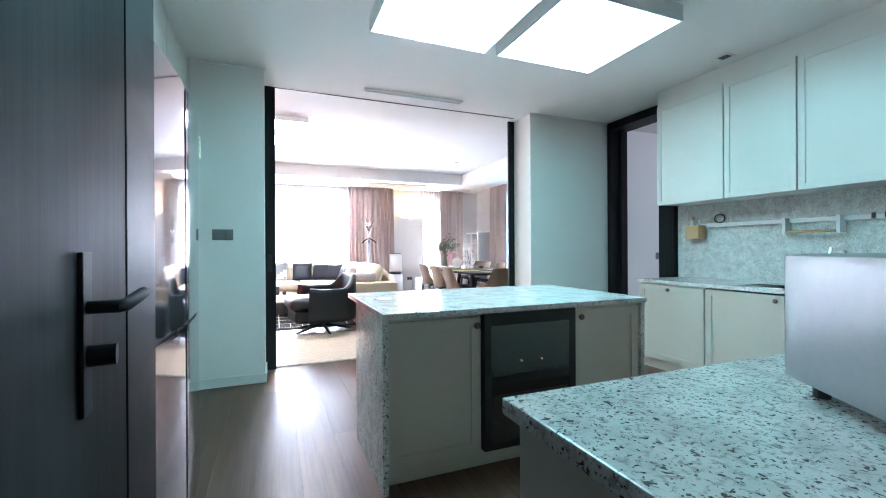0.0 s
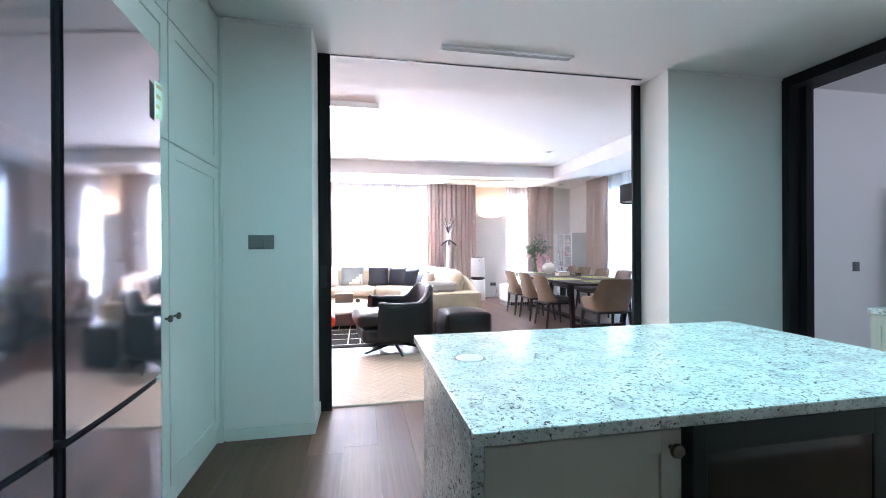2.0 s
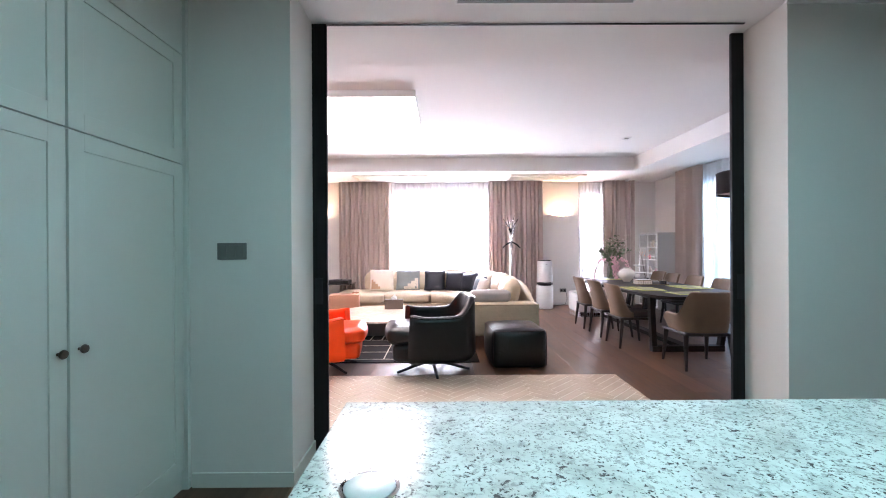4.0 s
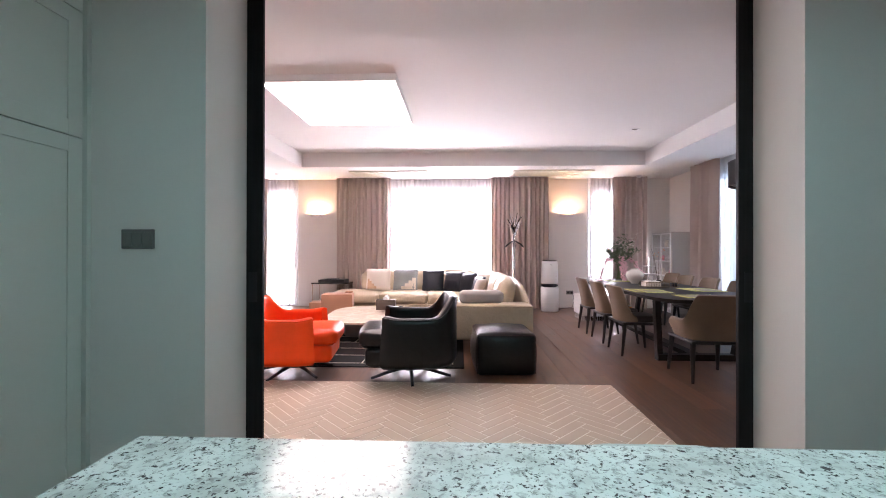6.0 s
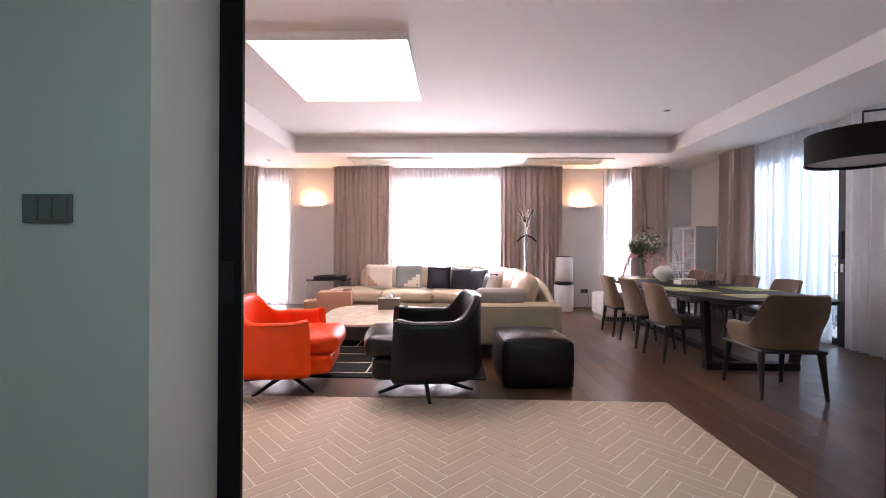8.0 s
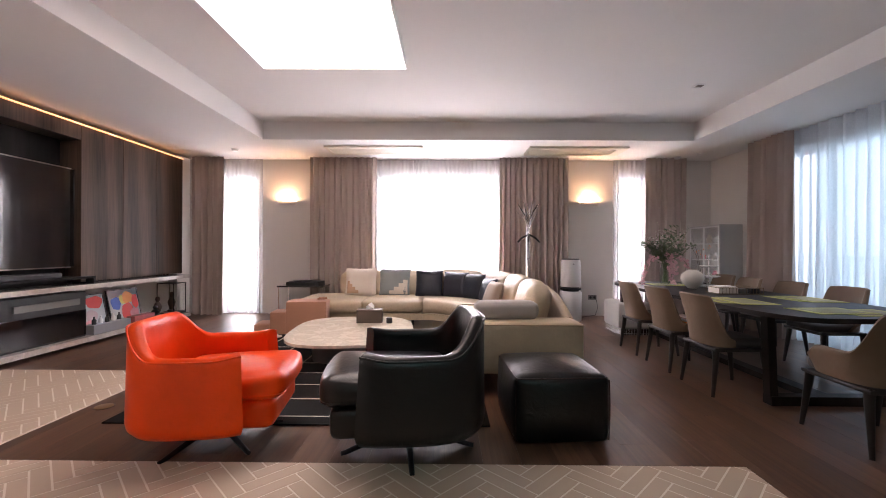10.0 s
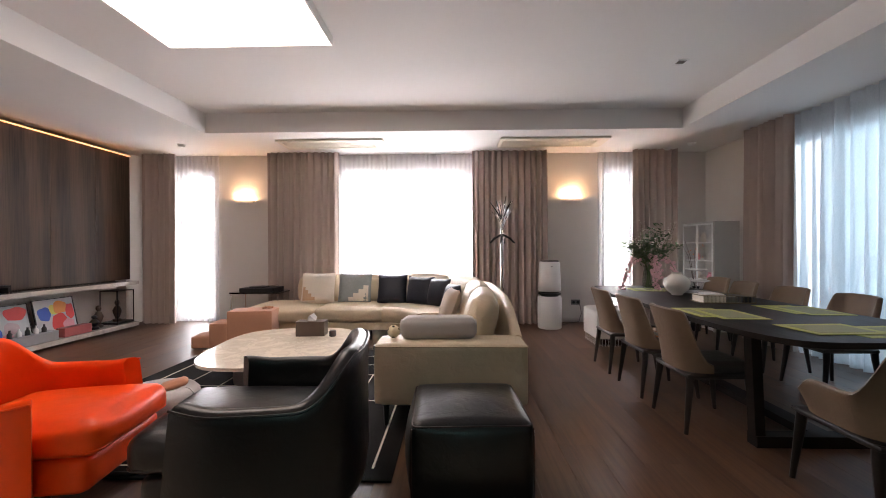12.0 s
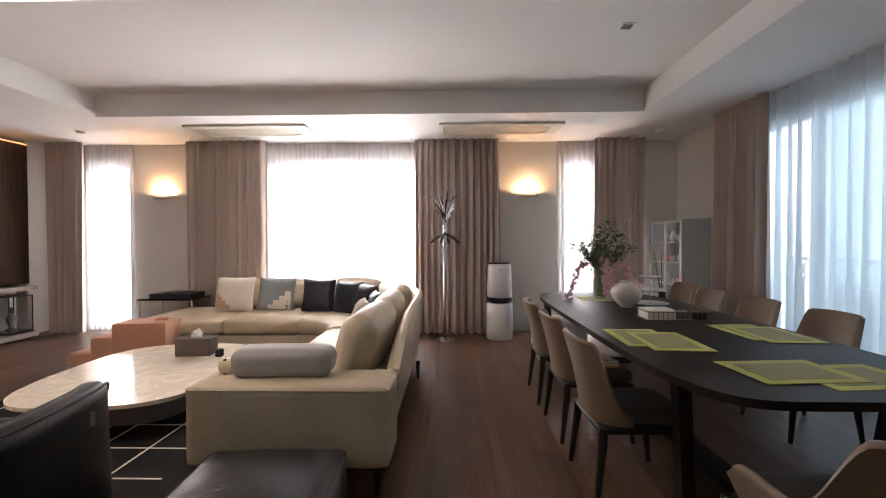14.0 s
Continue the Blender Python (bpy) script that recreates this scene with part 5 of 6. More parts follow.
plush.matrix_world = pose(1.69, 8.17, 0.585)
tagged(plush, "", "toy")

# coffee table
ct = thing("coffee_table", "low coffee table with rounded marble top on a grey base", "coffee table", pose(0.44, 9.29, 0.012, 0, 0, 6))
o = [(0.68 * math.copysign(abs(math.cos(a)) ** 0.62, math.cos(a)), 0.84 * math.copysign(abs(math.sin(a)) ** 0.62, math.sin(a))) for a in [2 * math.pi * k / 72 for k in range(72)]]
part("top", slab(o, 0.235, 0.262, 0.009), MARBLE, ct, "polished pale marble slab", True)
part("base", slab([(x * 0.62, y * 0.62) for x, y in o], 0.0, 0.234, 0.02), plain("base_lacquer", (0.20, 0.195, 0.19), 0.35), ct, "grey rounded base", True)
tb = thing("tissue_box", "brown leather tissue box with a white tissue", "tissue box", pose(0.55, 9.72, 0.275, 0, 0, 3) @ Matrix.Scale(1.08, 4))
part("box", boxes((-0.145, -0.075, 0, 0.145, 0.075, 0.15), bevel=0.006), leather("brown_box_leather", (0.10, 0.075, 0.06), 0.45, crease=0.1), tb)
bm = bmesh.new()
vs = [bm.verts.new(p) for p in ((-0.04, -0.01, 0.149), (0.045, -0.012, 0.149), (0.05, 0.01, 0.185), (0.015, 0.02, 0.225), (-0.02, -0.015, 0.205), (-0.05, 0.012, 0.175), (0, 0.02, 0.149))]
for f in ((0, 1, 4), (1, 2, 3), (1, 3, 4), (0, 4, 5), (5, 4, 3), (6, 5, 3), (6, 3, 2), (0, 5, 6), (1, 6, 2)):
    bm.faces.new([vs[k] for k in f])
part("tissue", bm, fabric("tissue_paper", (0.8, 0.8, 0.8)), tb, "crumpled white tissue")
spk = thing("small_speaker", "small dark round speaker beside the tissue box", "speaker", pose(0.80, 9.66, 0.275, 0, 0, 0))
part("body", lathe([(0.033, 0), (0.038, 0.01), (0.038, 0.055), (0.03, 0.066)], 20), BLACKPLASTIC, spk, "", True)

# side table with a record player, pet steps
st = thing("side_table", "small black-topped side table on chrome legs", "side table", pose(-0.92, 11.62, 0))
part("top", boxes((-0.38, -0.24, 0.545, 0.38, 0.24, 0.57), bevel=0.003), BLACKGLASS, st)
for x in (-0.36, 0.36):
    part("leg_frame", tube([(x, -0.22, 0.545), (x, -0.22, 0.008), (x, 0.22, 0.008), (x, 0.22, 0.545)], 0.010, 8), CHROME, st, "bent chrome leg", True)
rp = thing("record_player", "flat black record player on the side table", "record player", pose(-0.90, 11.62, 0.57))
part("plinth", boxes((-0.27, -0.19, 0.0, 0.27, 0.19, 0.06), bevel=0.006), BLACKPLASTIC, rp)
part("platter", lathe([(0.15, 0.06), (0.15, 0.072), (0.01, 0.074)], 32, None, (-0.05, 0, 0)), BLACKMETAL, rp, "", True)
part("arm", tube([(0.2, 0.14, 0.062), (0.2, 0.14, 0.085), (0.09, -0.06, 0.085)], 0.006, 8), CHROME, rp, "", True)
SALMON = fabric("salmon_cloth", (0.52, 0.26, 0.16), 180, var=0.12)
ps = thing("pet_steps", "salmon cloth-covered pet steps in front of the sofa", "pet steps", pose(-0.62, 10.44, 0, 0, 0, 8))
for k, (x0, h) in enumerate(((-0.54, 0.15), (-0.33, 0.31), (-0.12, 0.455))):
    part("step", soft(0.55 if k == 2 else 0.22, 0.36, h, 0.02, 0.006, 6, pose(x0 + (0.275 if k == 2 else 0.11), 0, h / 2)), SALMON, ps, "", True)
toy = thing("rope_toy", "small braided salmon rope toy on the pet steps", "toy", pose(-0.24, 10.40, 0.462))
part("knot", tube([(0.04 * math.cos(1.9 * k) + 0.012 * k - 0.06, 0.03 * math.sin(2.3 * k), 0.018 + 0.012 * (k % 2)) for k in range(9)], 0.014, 8), SALMON, toy, "", True)
toy2 = thing("rope_toy", "small braided cream rope toy on the rug", "toy", pose(-0.74, 9.98, 0.012))
part("knot", tube([(0.05 * math.cos(1.9 * k) + 0.015 * k - 0.06, 0.04 * math.sin(2.3 * k), 0.018 + 0.012 * (k % 2)) for k in range(9)], 0.015, 8), CREAMCLOTH, toy2, "", True)

# rugs and mats
rug = thing("area_rug", "charcoal woven rug with thin cream grid lines", "rug")
RX0, RX1, RY0, RY1 = -0.82, 1.80, 7.32, 10.22
part("field", boxes((RX0, RY0, 0.0, RX1, RY1, 0.011), bevel=0.003), RUG, rug)
rr = random.Random(8)
xs = [RX0 + 0.18 + 0.33 * k for k in range(8)]
ys = [RY0 + 0.12 + 0.34 * k for k in range(9)]
for y in ys:
    a, b = sorted(rr.sample(range(8), 2))
    a, b = min(a, 2), max(b, 6)
    part("line", boxes((xs[a], y, 0.0108, xs[b], y + 0.013, 0.0128)), RUGLINE, rug)
for k, x in enumerate(xs):
    a = rr.choice([0, 1, 2, 3])
    b = rr.choice([5, 6, 7, 8])
    part("line", boxes((x, ys[a], 0.0106, x + 0.013, ys[b], 0.0126)), RUGLINE, rug)
    if k < 7:
        j = rr.randrange(0, 7)
        part("line", boxes((x + 0.16, ys[j], 0.0106, x + 0.173, ys[j + 1] + 0.013, 0.0124)), RUGLINE, rug)


def herringbone(x0, y0, x1, y1, z0, z1, w, n, gap):
    """Blocks laid in herringbone at 45 degrees, cut to a rectangle."""
    bm = bmesh.new()
    cx, cy = (x0 + x1) / 2, (y0 + y1) / 2
    reach = math.hypot(x1 - x0, y1 - y0) / 2 + w * n
    r45 = Matrix.Rotation(radians(45), 2)
    lim = int(reach / w) + n
    for m in range(-lim // n - 2, lim // n + 3):
        for k in range(-lim, lim + 1):
            bx, by = k + n * m, k - n * m
            for (a, b, c, d) in ((bx, by, bx + n, by + 1), (bx + n, by + 1 - n, bx + n + 1, by + 1)):
                mid = r45 @ Vector(((a + c) / 2 * w, (b + d) / 2 * w))
                if abs(mid.x) > (x1 - x0) / 2 + w * n / 2 or abs(mid.y) > (y1 - y0) / 2 + w * n / 2:
                    continue
                q = [r45 @ Vector(p) for p in ((a * w + gap, b * w + gap), (c * w - gap, b * w + gap), (c * w - gap, d * w - gap), (a * w + gap, d * w - gap))]
                bm.faces.new([bm.verts.new((cx + p.x, cy + p.y, z1)) for p in q])
    for co, no in (((x0, 0, 0), (-1, 0, 0)), ((x1, 0, 0), (1, 0, 0)), ((0, y0, 0), (0, -1, 0)), ((0, y1, 0), (0, 1, 0))):
        bmesh.ops.bisect_plane(bm, geom=bm.verts[:] + bm.edges[:] + bm.faces[:], plane_co=co, plane_no=no, clear_outer=True)
    ex = bmesh.ops.extrude_face_region(bm, geom=bm.faces[:])
    for v in ex["geom"]:
        if isinstance(v, bmesh.types.BMVert):
            v.co.z = z0
    return bm


for x0, y0, x1, y1, lab in ((-3.0, 5.31, 3.14, 6.82, "long beige vinyl floor mat with a herringbone pattern"), (-2.75, 6.87, -1.17, 8.5, "beige vinyl floor mat with a herringbone pattern")):
    mt = thing("floor_mat", lab, "floor mat", None, "herringbone floor mats")
    part("sheet", boxes((x0, y0, 0, x1, y1, 0.0105), bevel=0.002), MATLINE, mt)
    tagged(part("block", herringbone(x0 + 0.004, y0 + 0.004, x1 - 0.004, y1 - 0.004, 0.010, 0.0118, 0.083, 4, 0.0048), MATBLOCK, mt), kind="stuff")

# coat stand, purifier, outlet
cs = thing("coat_stand", "chrome coat stand with branching twig top", "coat stand", pose(2.86, 11.46, 0))
part("base", lathe([(0.155, 0), (0.155, 0.008), (0.02, 0.022)], 32), CHROME, cs, "round chrome base", True)
part("pole", tube([(0, 0, 0.02), (0, 0, 1.55)], 0.028, 14), CHROME, cs, "", True)
rc = random.Random(3)
for k in range(16):
    a = 2 * math.pi * k / 16 + rc.uniform(-0.2, 0.2)
    u = Vector((math.cos(a), math.sin(a), 0))
    h = rc.uniform(0.30, 0.44)
    p0 = Vector((0, 0, 1.48 + 0.01 * k))
    p1 = p0 + u * 0.06 + Vector((0, 0, h * 0.45))
    p2 = p0 + u * rc.uniform(0.12, 0.21) + Vector((0, 0, h * 0.9))
    part("branch", tube([p0, p1, p2], [0.012, 0.010, 0.007], 6), CHROME, cs, "", True)
    part("branch", tube([p1, p1 + u * 0.02 + Vector((0.05 * math.sin(5 * a), 0.05 * math.cos(5 * a), 0.12))], [0.006, 0.004], 6), CHROME, cs, "", True)
HANGER = plain("black_hanger", (0.02, 0.02, 0.022), 0.3)
for k, r in enumerate((10, 75)):
    hg = thing("coat_hanger", "black coat hanger hanging on the coat stand", "coat hanger", pose(2.86, 11.46 - 0.045, 1.44, 0, 0, r))
    part("bar", tube([(-0.19, 0, -0.13), (-0.12, 0, -0.06), (0, 0, 0), (0.12, 0, -0.06), (0.19, 0, -0.13)], [0.014, 0.018, 0.016, 0.018, 0.014], 8), HANGER, hg, "", True)
    part("hook", tube([(0, 0, 0), (0, 0, 0.05), (0.02, 0, 0.075), (0, 0.02, 0.09)], 0.004, 6), CHROME, hg, "", True)
pu = thing("air_purifier", "tall white two-tier air purifier with black waist", "air purifier", pose(3.605, 11.59, 0) @ Matrix.Scale(1.04, 4))
part("lower_body", lathe([(0.16, 0.0), (0.172, 0.012), (0.172, 0.46), (0.16, 0.475)], 40), WHITEPLASTIC, pu, "", True)
part("waist", lathe([(0.13, 0.475), (0.13, 0.545)], 40), BLACKPLASTIC, pu, "black waist", True)
part("waist_ring", lathe([(0.165, 0.497), (0.165, 0.52), (0.12, 0.525)], 40), BLACKPLASTIC, pu, "", True)
part("upper_body", lathe([(0.15, 0.545), (0.165, 0.56), (0.152, 0.96), (0.14, 0.985)], 40), WHITEPLASTIC, pu, "", True)
part("top_grille", lathe([(0.14, 0.9855), (0.13, 1.0), (0.02, 1.0)], 40), BLACKPLASTIC, pu, "dark top grille", True)
part("badge", boxes((-0.012, -0.155, 0.91, 0.012, -0.150, 0.922)), GREYPLASTIC, pu)
ol = thing("wall_outlet", "dark grey double wall outlet with a plugged cable", "outlet", pose(4.15, N0, 0.33))
part("plate", boxes((-0.075, -0.009, -0.042, 0.075, 0, 0.042), bevel=0.003), GREYPLASTIC, ol)
for x in (-0.035, 0.035):
    part("socket", tube([(x, -0.009, 0), (x, -0.012, 0)], 0.022, 16), BLACKPLASTIC, ol)
part("cable", tube([(0.035, -0.02, 0.0), (0.06, -0.05, -0.05), (0.08, -0.05, -0.18), (0.03, -0.08, -0.31), (-0.15, -0.12, -0.325), (-0.36, -0.4, -0.325)], 0.004, 6), BLACKPLASTIC, ol, "black cable", True)

bed = thing("pet_bed", "round pale grey pet bed with a brown cloth in it", "pet bed", pose(-0.12, 8.22, 0.0115))
part("rim", tube([(0.21 * math.cos(a), 0.21 * math.sin(a), 0.10) for a in [2 * math.pi * k / 28 for k in range(29)]], 0.085, 12, None, False), fabric("pale_plush", (0.46, 0.44, 0.43), 120, var=0.15), bed, "plump rim", True)
part("cushion", soft(0.32, 0.32, 0.10, 0.045, 0.02, 8, pose(0, 0, 0.07)), GREYCLOTH, bed, "", True)
part("cloth", soft(0.18, 0.10, 0.05, 0.024, 0.008, 6, pose(0.10, 0.05, 0.19, 8, -12, 30)), SALMON, bed, "crumpled brown cloth", True)
fo = thing("floor_outlet", "round brass outlet cover set in the floor", "outlet", pose(-1.05, 7.62, 0))
part("cover", lathe([(0.06, 0), (0.06, 0.004), (0.05, 0.006)], 28), plain("worn_brass", (0.35, 0.24, 0.12), 0.35, 0.8), fo, "", True)
part("rim", lathe([(0.068, 0), (0.068, 0.0025), (0.061, 0.003), (0.061, 0)], 28), BRONZE, fo, "", True)

# ---- dining area ----
TZ, TX0, TX1, TY0, TY1 = 0.72, 3.895, 5.22, 7.44, 10.86
dt = thing("dining_table", "long dark oak dining table with rounded ends and trestle legs", "dining table")
to = []
for k in range(96):
    a = 2 * math.pi * k / 96
    c, s = math.cos(a), math.sin(a)
    ex = 0.30
    to.append(((TX0 + TX1) / 2 + (TX1 - TX0) / 2 * math.copysign(abs(c) ** ex, c), (TY0 + TY1) / 2 + (TY1 - TY0) / 2 * math.copysign(abs(s) ** 0.42, s)))
bm = slab(to, TZ - 0.036, TZ, 0.008)
part("top", bm, TABLEWOOD, dt, "", True)
for y in (7.79, 10.45):
    for x, dx in ((4.0, 0.03), (4.98, -0.12)):
        b = bmesh.new()
        q = [(x - 0.03, y - 0.035, TZ - 0.037), (x + 0.03, y - 0.035, TZ - 0.037), (x + 0.03, y + 0.035, TZ - 0.037), (x - 0.03, y + 0.035, TZ - 0.037)]
        lo = [b.verts.new((px + dx, py, 0.0)) for px, py, pz in q]
        hi = [b.verts.new(p) for p in q]
        b.faces.new(lo[::-1])
        b.faces.new(hi)
        for k in range(4):
            b.faces.new((lo[k], lo[(k + 1) % 4], hi[(k + 1) % 4], hi[k]))
        part("leg", b, TABLEWOOD, dt)
    part("foot_rail", boxes((4.0, y - 0.045, 0.0, 4.90, y + 0.045, 0.07)), TABLEWOOD, dt)
part("stretcher", boxes((4.39, 7.84, 0.012, 4.51, 10.4, 0.065)), TABLEWOOD, dt)


def dining_chair(m, label):
    """Faces local +x."""
    c = thing("dining_chair", label, "chair", m, "chairs round the dining table")
    rim = lambda s: 0.825 - 0.33 * smoothstep((abs(s) - 0.52) / 0.48) - 0.03 * s * s
    part("backrest", wrap(0.235, 0.235, 96, 0.40, rim, 0.030, 0.085, 3.0, 32, 8, 0.97), TAUPE, c, "curved taupe leather back", True)
    part("seat", soft(0.44, 0.385, 0.075, 0.032, 0.006, 8, pose(0.035, 0, 0.425)), DARKSEAT, c, "dark leather seat", True)
    part("seat_frame", soft(0.46, 0.455, 0.035, 0.016, 0.0, 6, pose(0.01, 0, 0.378)), LEGWOOD, c, "", True)
    for x in (-0.19, 0.19):
        for y in (-0.20, 0.20):
            part("leg", tube([(x, y, 0.39), (x * 1.03, y * 1.03, 0.30), (x * 1.22, y * 1.13, 0.0)], [0.027, 0.024, 0.014], 8), LEGWOOD, c, "", True)
    return c


dc = dining_chair(pose(3.90, 8.155, 0), "taupe leather dining chair with dark wooden legs")
for x, y, r in ((3.90, 8.82, 1), (3.89, 9.47, -1), (5.39, 8.84, 180), (5.39, 9.53, 181), (5.40, 10.24, 179), (5.52, 10.92, 184)):
    copy_thing(dc, pose(x, y, 0, 0, 0, r))
ec = thing("dining_armchair", "taupe leather dining armchair with dark wooden legs", "chair", pose(4.19, 7.16, 0, 0, 0, 88), "chairs round the dining table")
rim = lambda s: 0.84 - 0.25 * smoothstep((abs(s) - 0.30) / 0.36) - 0.07 * smoothstep((abs(s) - 0.8) / 0.2)
part("backrest", wrap(0.265, 0.28, 62, 0.40, rim, 0.034, 0.07, 3.2, 48, 8, 0.92), TAUPE, ec, "wraparound taupe leather back and arms", True)
part("seat", soft(0.47, 0.425, 0.08, 0.034, 0.006, 8, pose(0.045, 0, 0.43)), DARKSEAT, ec, "dark leather seat", True)
part("seat_frame", soft(0.50, 0.51, 0.035, 0.016, 0.0, 6, pose(0.01, 0, 0.378)), LEGWOOD, ec, "", True)
for x in (-0.20, 0.21):
    for y in (-0.225, 0.225):
        part("leg", tube([(x, y, 0.39), (x * 1.03, y * 1.03, 0.30), (x * 1.2, y * 1.1, 0.0)], [0.028, 0.025, 0.014], 8), LEGWOOD, ec, "", True)

mag = thing("magazine_pile", "small pile of magazines lying on a dining chair", "magazines", pose(3.97, 8.83, 0.4655, 0, 0, 12))
for k, (w, d, mt) in enumerate(((0.21, 0.28, PAINTS[3]), (0.20, 0.27, CREAMCLOTH), (0.21, 0.26, WHITEPLASTIC), (0.17, 0.24, TANCLOTH))):
    part("magazine", boxes((-w / 2, -d / 2 + 0.006 * k, 0.0112 * k, w / 2, d / 2 + 0.006 * k, 0.0112 * k + 0.011), bevel=0.002), mt, mag)

LIME = fabric("lime_placemat", (0.42, 0.42, 0.02), 500, 0.7, 0.18)
LIMEDARK = fabric("lime_placemat_field", (0.20, 0.20, 0.022), 420, 0.7, 0.25)


def placemat(x, y, r, z=TZ):
    p = thing("placemat", "lime green woven placemat with a wide border", "placemat", pose(x, y, z, 0, 0, r), "placemats on the dining table")
    part("border", boxes((-0.165, -0.235, 0, 0.165, 0.235, 0.0025)), LIME, p)
    part("field", boxes((-0.115, -0.18, 0.0024, 0.115, 0.18, 0.0034)), LIMEDARK, p)


for x, y, r, z in ((4.14, 8.50, -2, TZ), (4.24, 8.385, -3, TZ + 0.004), (4.72, 7.74, 95, TZ), (4.49, 7.80, 94, TZ + 0.004), (4.94, 8.66, 2, TZ), (5.0, 8.57, -2, TZ + 0.004), (4.53, 10.27, 84, TZ)):
    placemat(x, y, r, z)

VASEGLASS = clear_glass("vase_glass", (0.9, 0.96, 0.9), 0.0, 0.88)
vase = thing("flower_vase", "clear glass vase with pink orchids and leafy stems", "vase with flowers", pose(4.52, 10.30, TZ + 0.004) @ Matrix.Scale(1.22, 4))
vb = bmesh.new()
prof = [(0.045, 0.0), (0.055, 0.03), (0.06, 0.10), (0.05, 0.17), (0.04, 0.205), (0.052, 0.24)]
rings = [[vb.verts.new((r * math.cos(a), r * math.sin(a), z)) for a in [2 * math.pi * k / 24 for k in range(24)]] for r, z in prof]
for a, b in zip(rings, rings[1:]):
    for k in range(24):
        vb.faces.new((a[k], a[(k + 1) % 24], b[(k + 1) % 24], b[k]))
vb.faces.new(rings[0])
part("glass", vb, VASEGLASS, vase, "clear ribbed glass", True)
LEAF = plain("leaf_green", (0.10, 0.145, 0.075), 0.5, var=0.35)
STEM = plain("stem_green", (0.13, 0.17, 0.07), 0.5)
PETAL = plain("orchid_pink", (0.78, 0.47, 0.50), 0.55, var=0.25, grain=90)
BUD = plain("white_bud", (0.72, 0.70, 0.62), 0.6, var=0.2)
rv = random.Random(12)
stems, leaves, petals, buds = bmesh.new(), bmesh.new(), bmesh.new(), bmesh.new()


def blade(bm, p, d, up, length, width):
    """A small folded leaf or petal from p along d."""
    s = d.cross(up).normalized() * width
    v = [bm.verts.new(q) for q in (p, p + d * length * 0.45 + s, p + d * length + up * -0.004, p + d * length * 0.45 - s, p + d * length * 0.5 + up * width * 0.35)]
    for f in ((0, 1, 4), (1, 2, 4), (2, 3, 4), (3, 0, 4)):
        bm.faces.new([v[k] for k in f])


for k in range(38):
    a = rv.uniform(0, 2 * math.pi)
    spread = rv.uniform(0.05, 0.31)
    top = Vector((spread * math.cos(a), spread * math.sin(a), rv.uniform(0.44, 0.68) - 0.4 * max(0, spread - 0.2)))
    base = Vector((-0.032 * math.cos(a), 0.032 * math.sin(a), 0.02))
    midp = Vector((0.03 * math.cos(a), 0.03 * math.sin(a), 0.25))
    tube([base, midp, (midp + top) / 2 + Vector((0.03 * math.cos(a), 0.03 * math.sin(a), 0)), top], [0.002, 0.002, 0.002, 0.0012], 5, stems)
    for j in range(24):
        f = rv.uniform(0.12, 1.04)
        p = midp.lerp(top, f) + Vector((rv.uniform(-0.025, 0.025), rv.uniform(-0.025, 0.025), rv.uniform(-0.02, 0.02)))
        d = Vector((rv.uniform(-1, 1), rv.uniform(-1, 1), rv.uniform(-0.3, 0.8))).normalized()
        up = Vector((rv.uniform(-0.4, 0.4), rv.uniform(-0.4, 0.4), 1)).normalized()
        if k % 2 == 0 and f > 0.7:
            blade(buds, p + d * 0.02, d, up, 0.019, 0.009)
        else:
            blade(leaves, p, d, up, rv.uniform(0.035, 0.065), rv.uniform(0.010, 0.017))
for a, reach, drop in ((3.25, 0.31, 0.34), (4.9, 0.11, 0.27), (5.1, 0.14, 0.18), (0.0, 0.33, 0.22)):
    u = Vector((math.cos(a), math.sin(a), 0))
    pts = [u * (reach * f) + Vector((0, 0, 0.24 + 0.12 * math.sin(math.pi * min(1, f * 1.2) * 0.8) - drop * f ** 2.2)) for f in [q / 8 for q in range(9)]]
    tube(pts, 0.003, 5, stems)
    for q in range(6, 17):
        for j in range(4):
            c = pts[q // 2].lerp(pts[(q + 1) // 2], 0.5) + Vector((rv.uniform(-0.025, 0.025), rv.uniform(-0.03, 0.03), rv.uniform(-0.022, 0.022)))
            for e in range(5):
                an = 2 * math.pi * e / 5 + j
                d = Vector((math.cos(an), rv.uniform(-0.7, 0.3), math.sin(an))).normalized()
                blade(petals, c, d, Vector((rv.uniform(-0.3, 0.3), -1, rv.uniform(-0.2, 0.4))).normalized(), 0.021, 0.010)
part("stems", stems, STEM, vase, "", True)
tagged(part("foliage", leaves, LEAF, vase, "small dark green leaves"), kind="stuff")
tagged(part("orchid_blossom", petals, PETAL, vase, "hanging pink orchid blossoms"), kind="stuff")
tagged(part("white_blossom", buds, BUD, vase, "tiny white buds"), kind="stuff")
jar = part("moon_jar", lathe([(0.055, 0), (0.06, 0.012), (0.115, 0.06), (0.137, 0.12), (0.125, 0.175), (0.075, 0.215), (0.055, 0.225), (0.056, 0.243), (0.048, 0.243), (0.046, 0.225)], 48), plain("white_glaze", (0.70, 0.64, 0.57), 0.16, var=0.03, coat=0.4), None, "round white glazed moon jar on the table", True)
jar.matrix_world = pose(4.56, 9.73, TZ)
tagged(jar, "", "vase")
tstand = thing("tiered_stand", "three-tier clear and white serving stand on the table", "cake stand", pose(4.83, 9.84, TZ))
part("rod", tube([(0, 0, 0), (0, 0, 0.38)], 0.006, 8), CHROME, tstand, "", True)
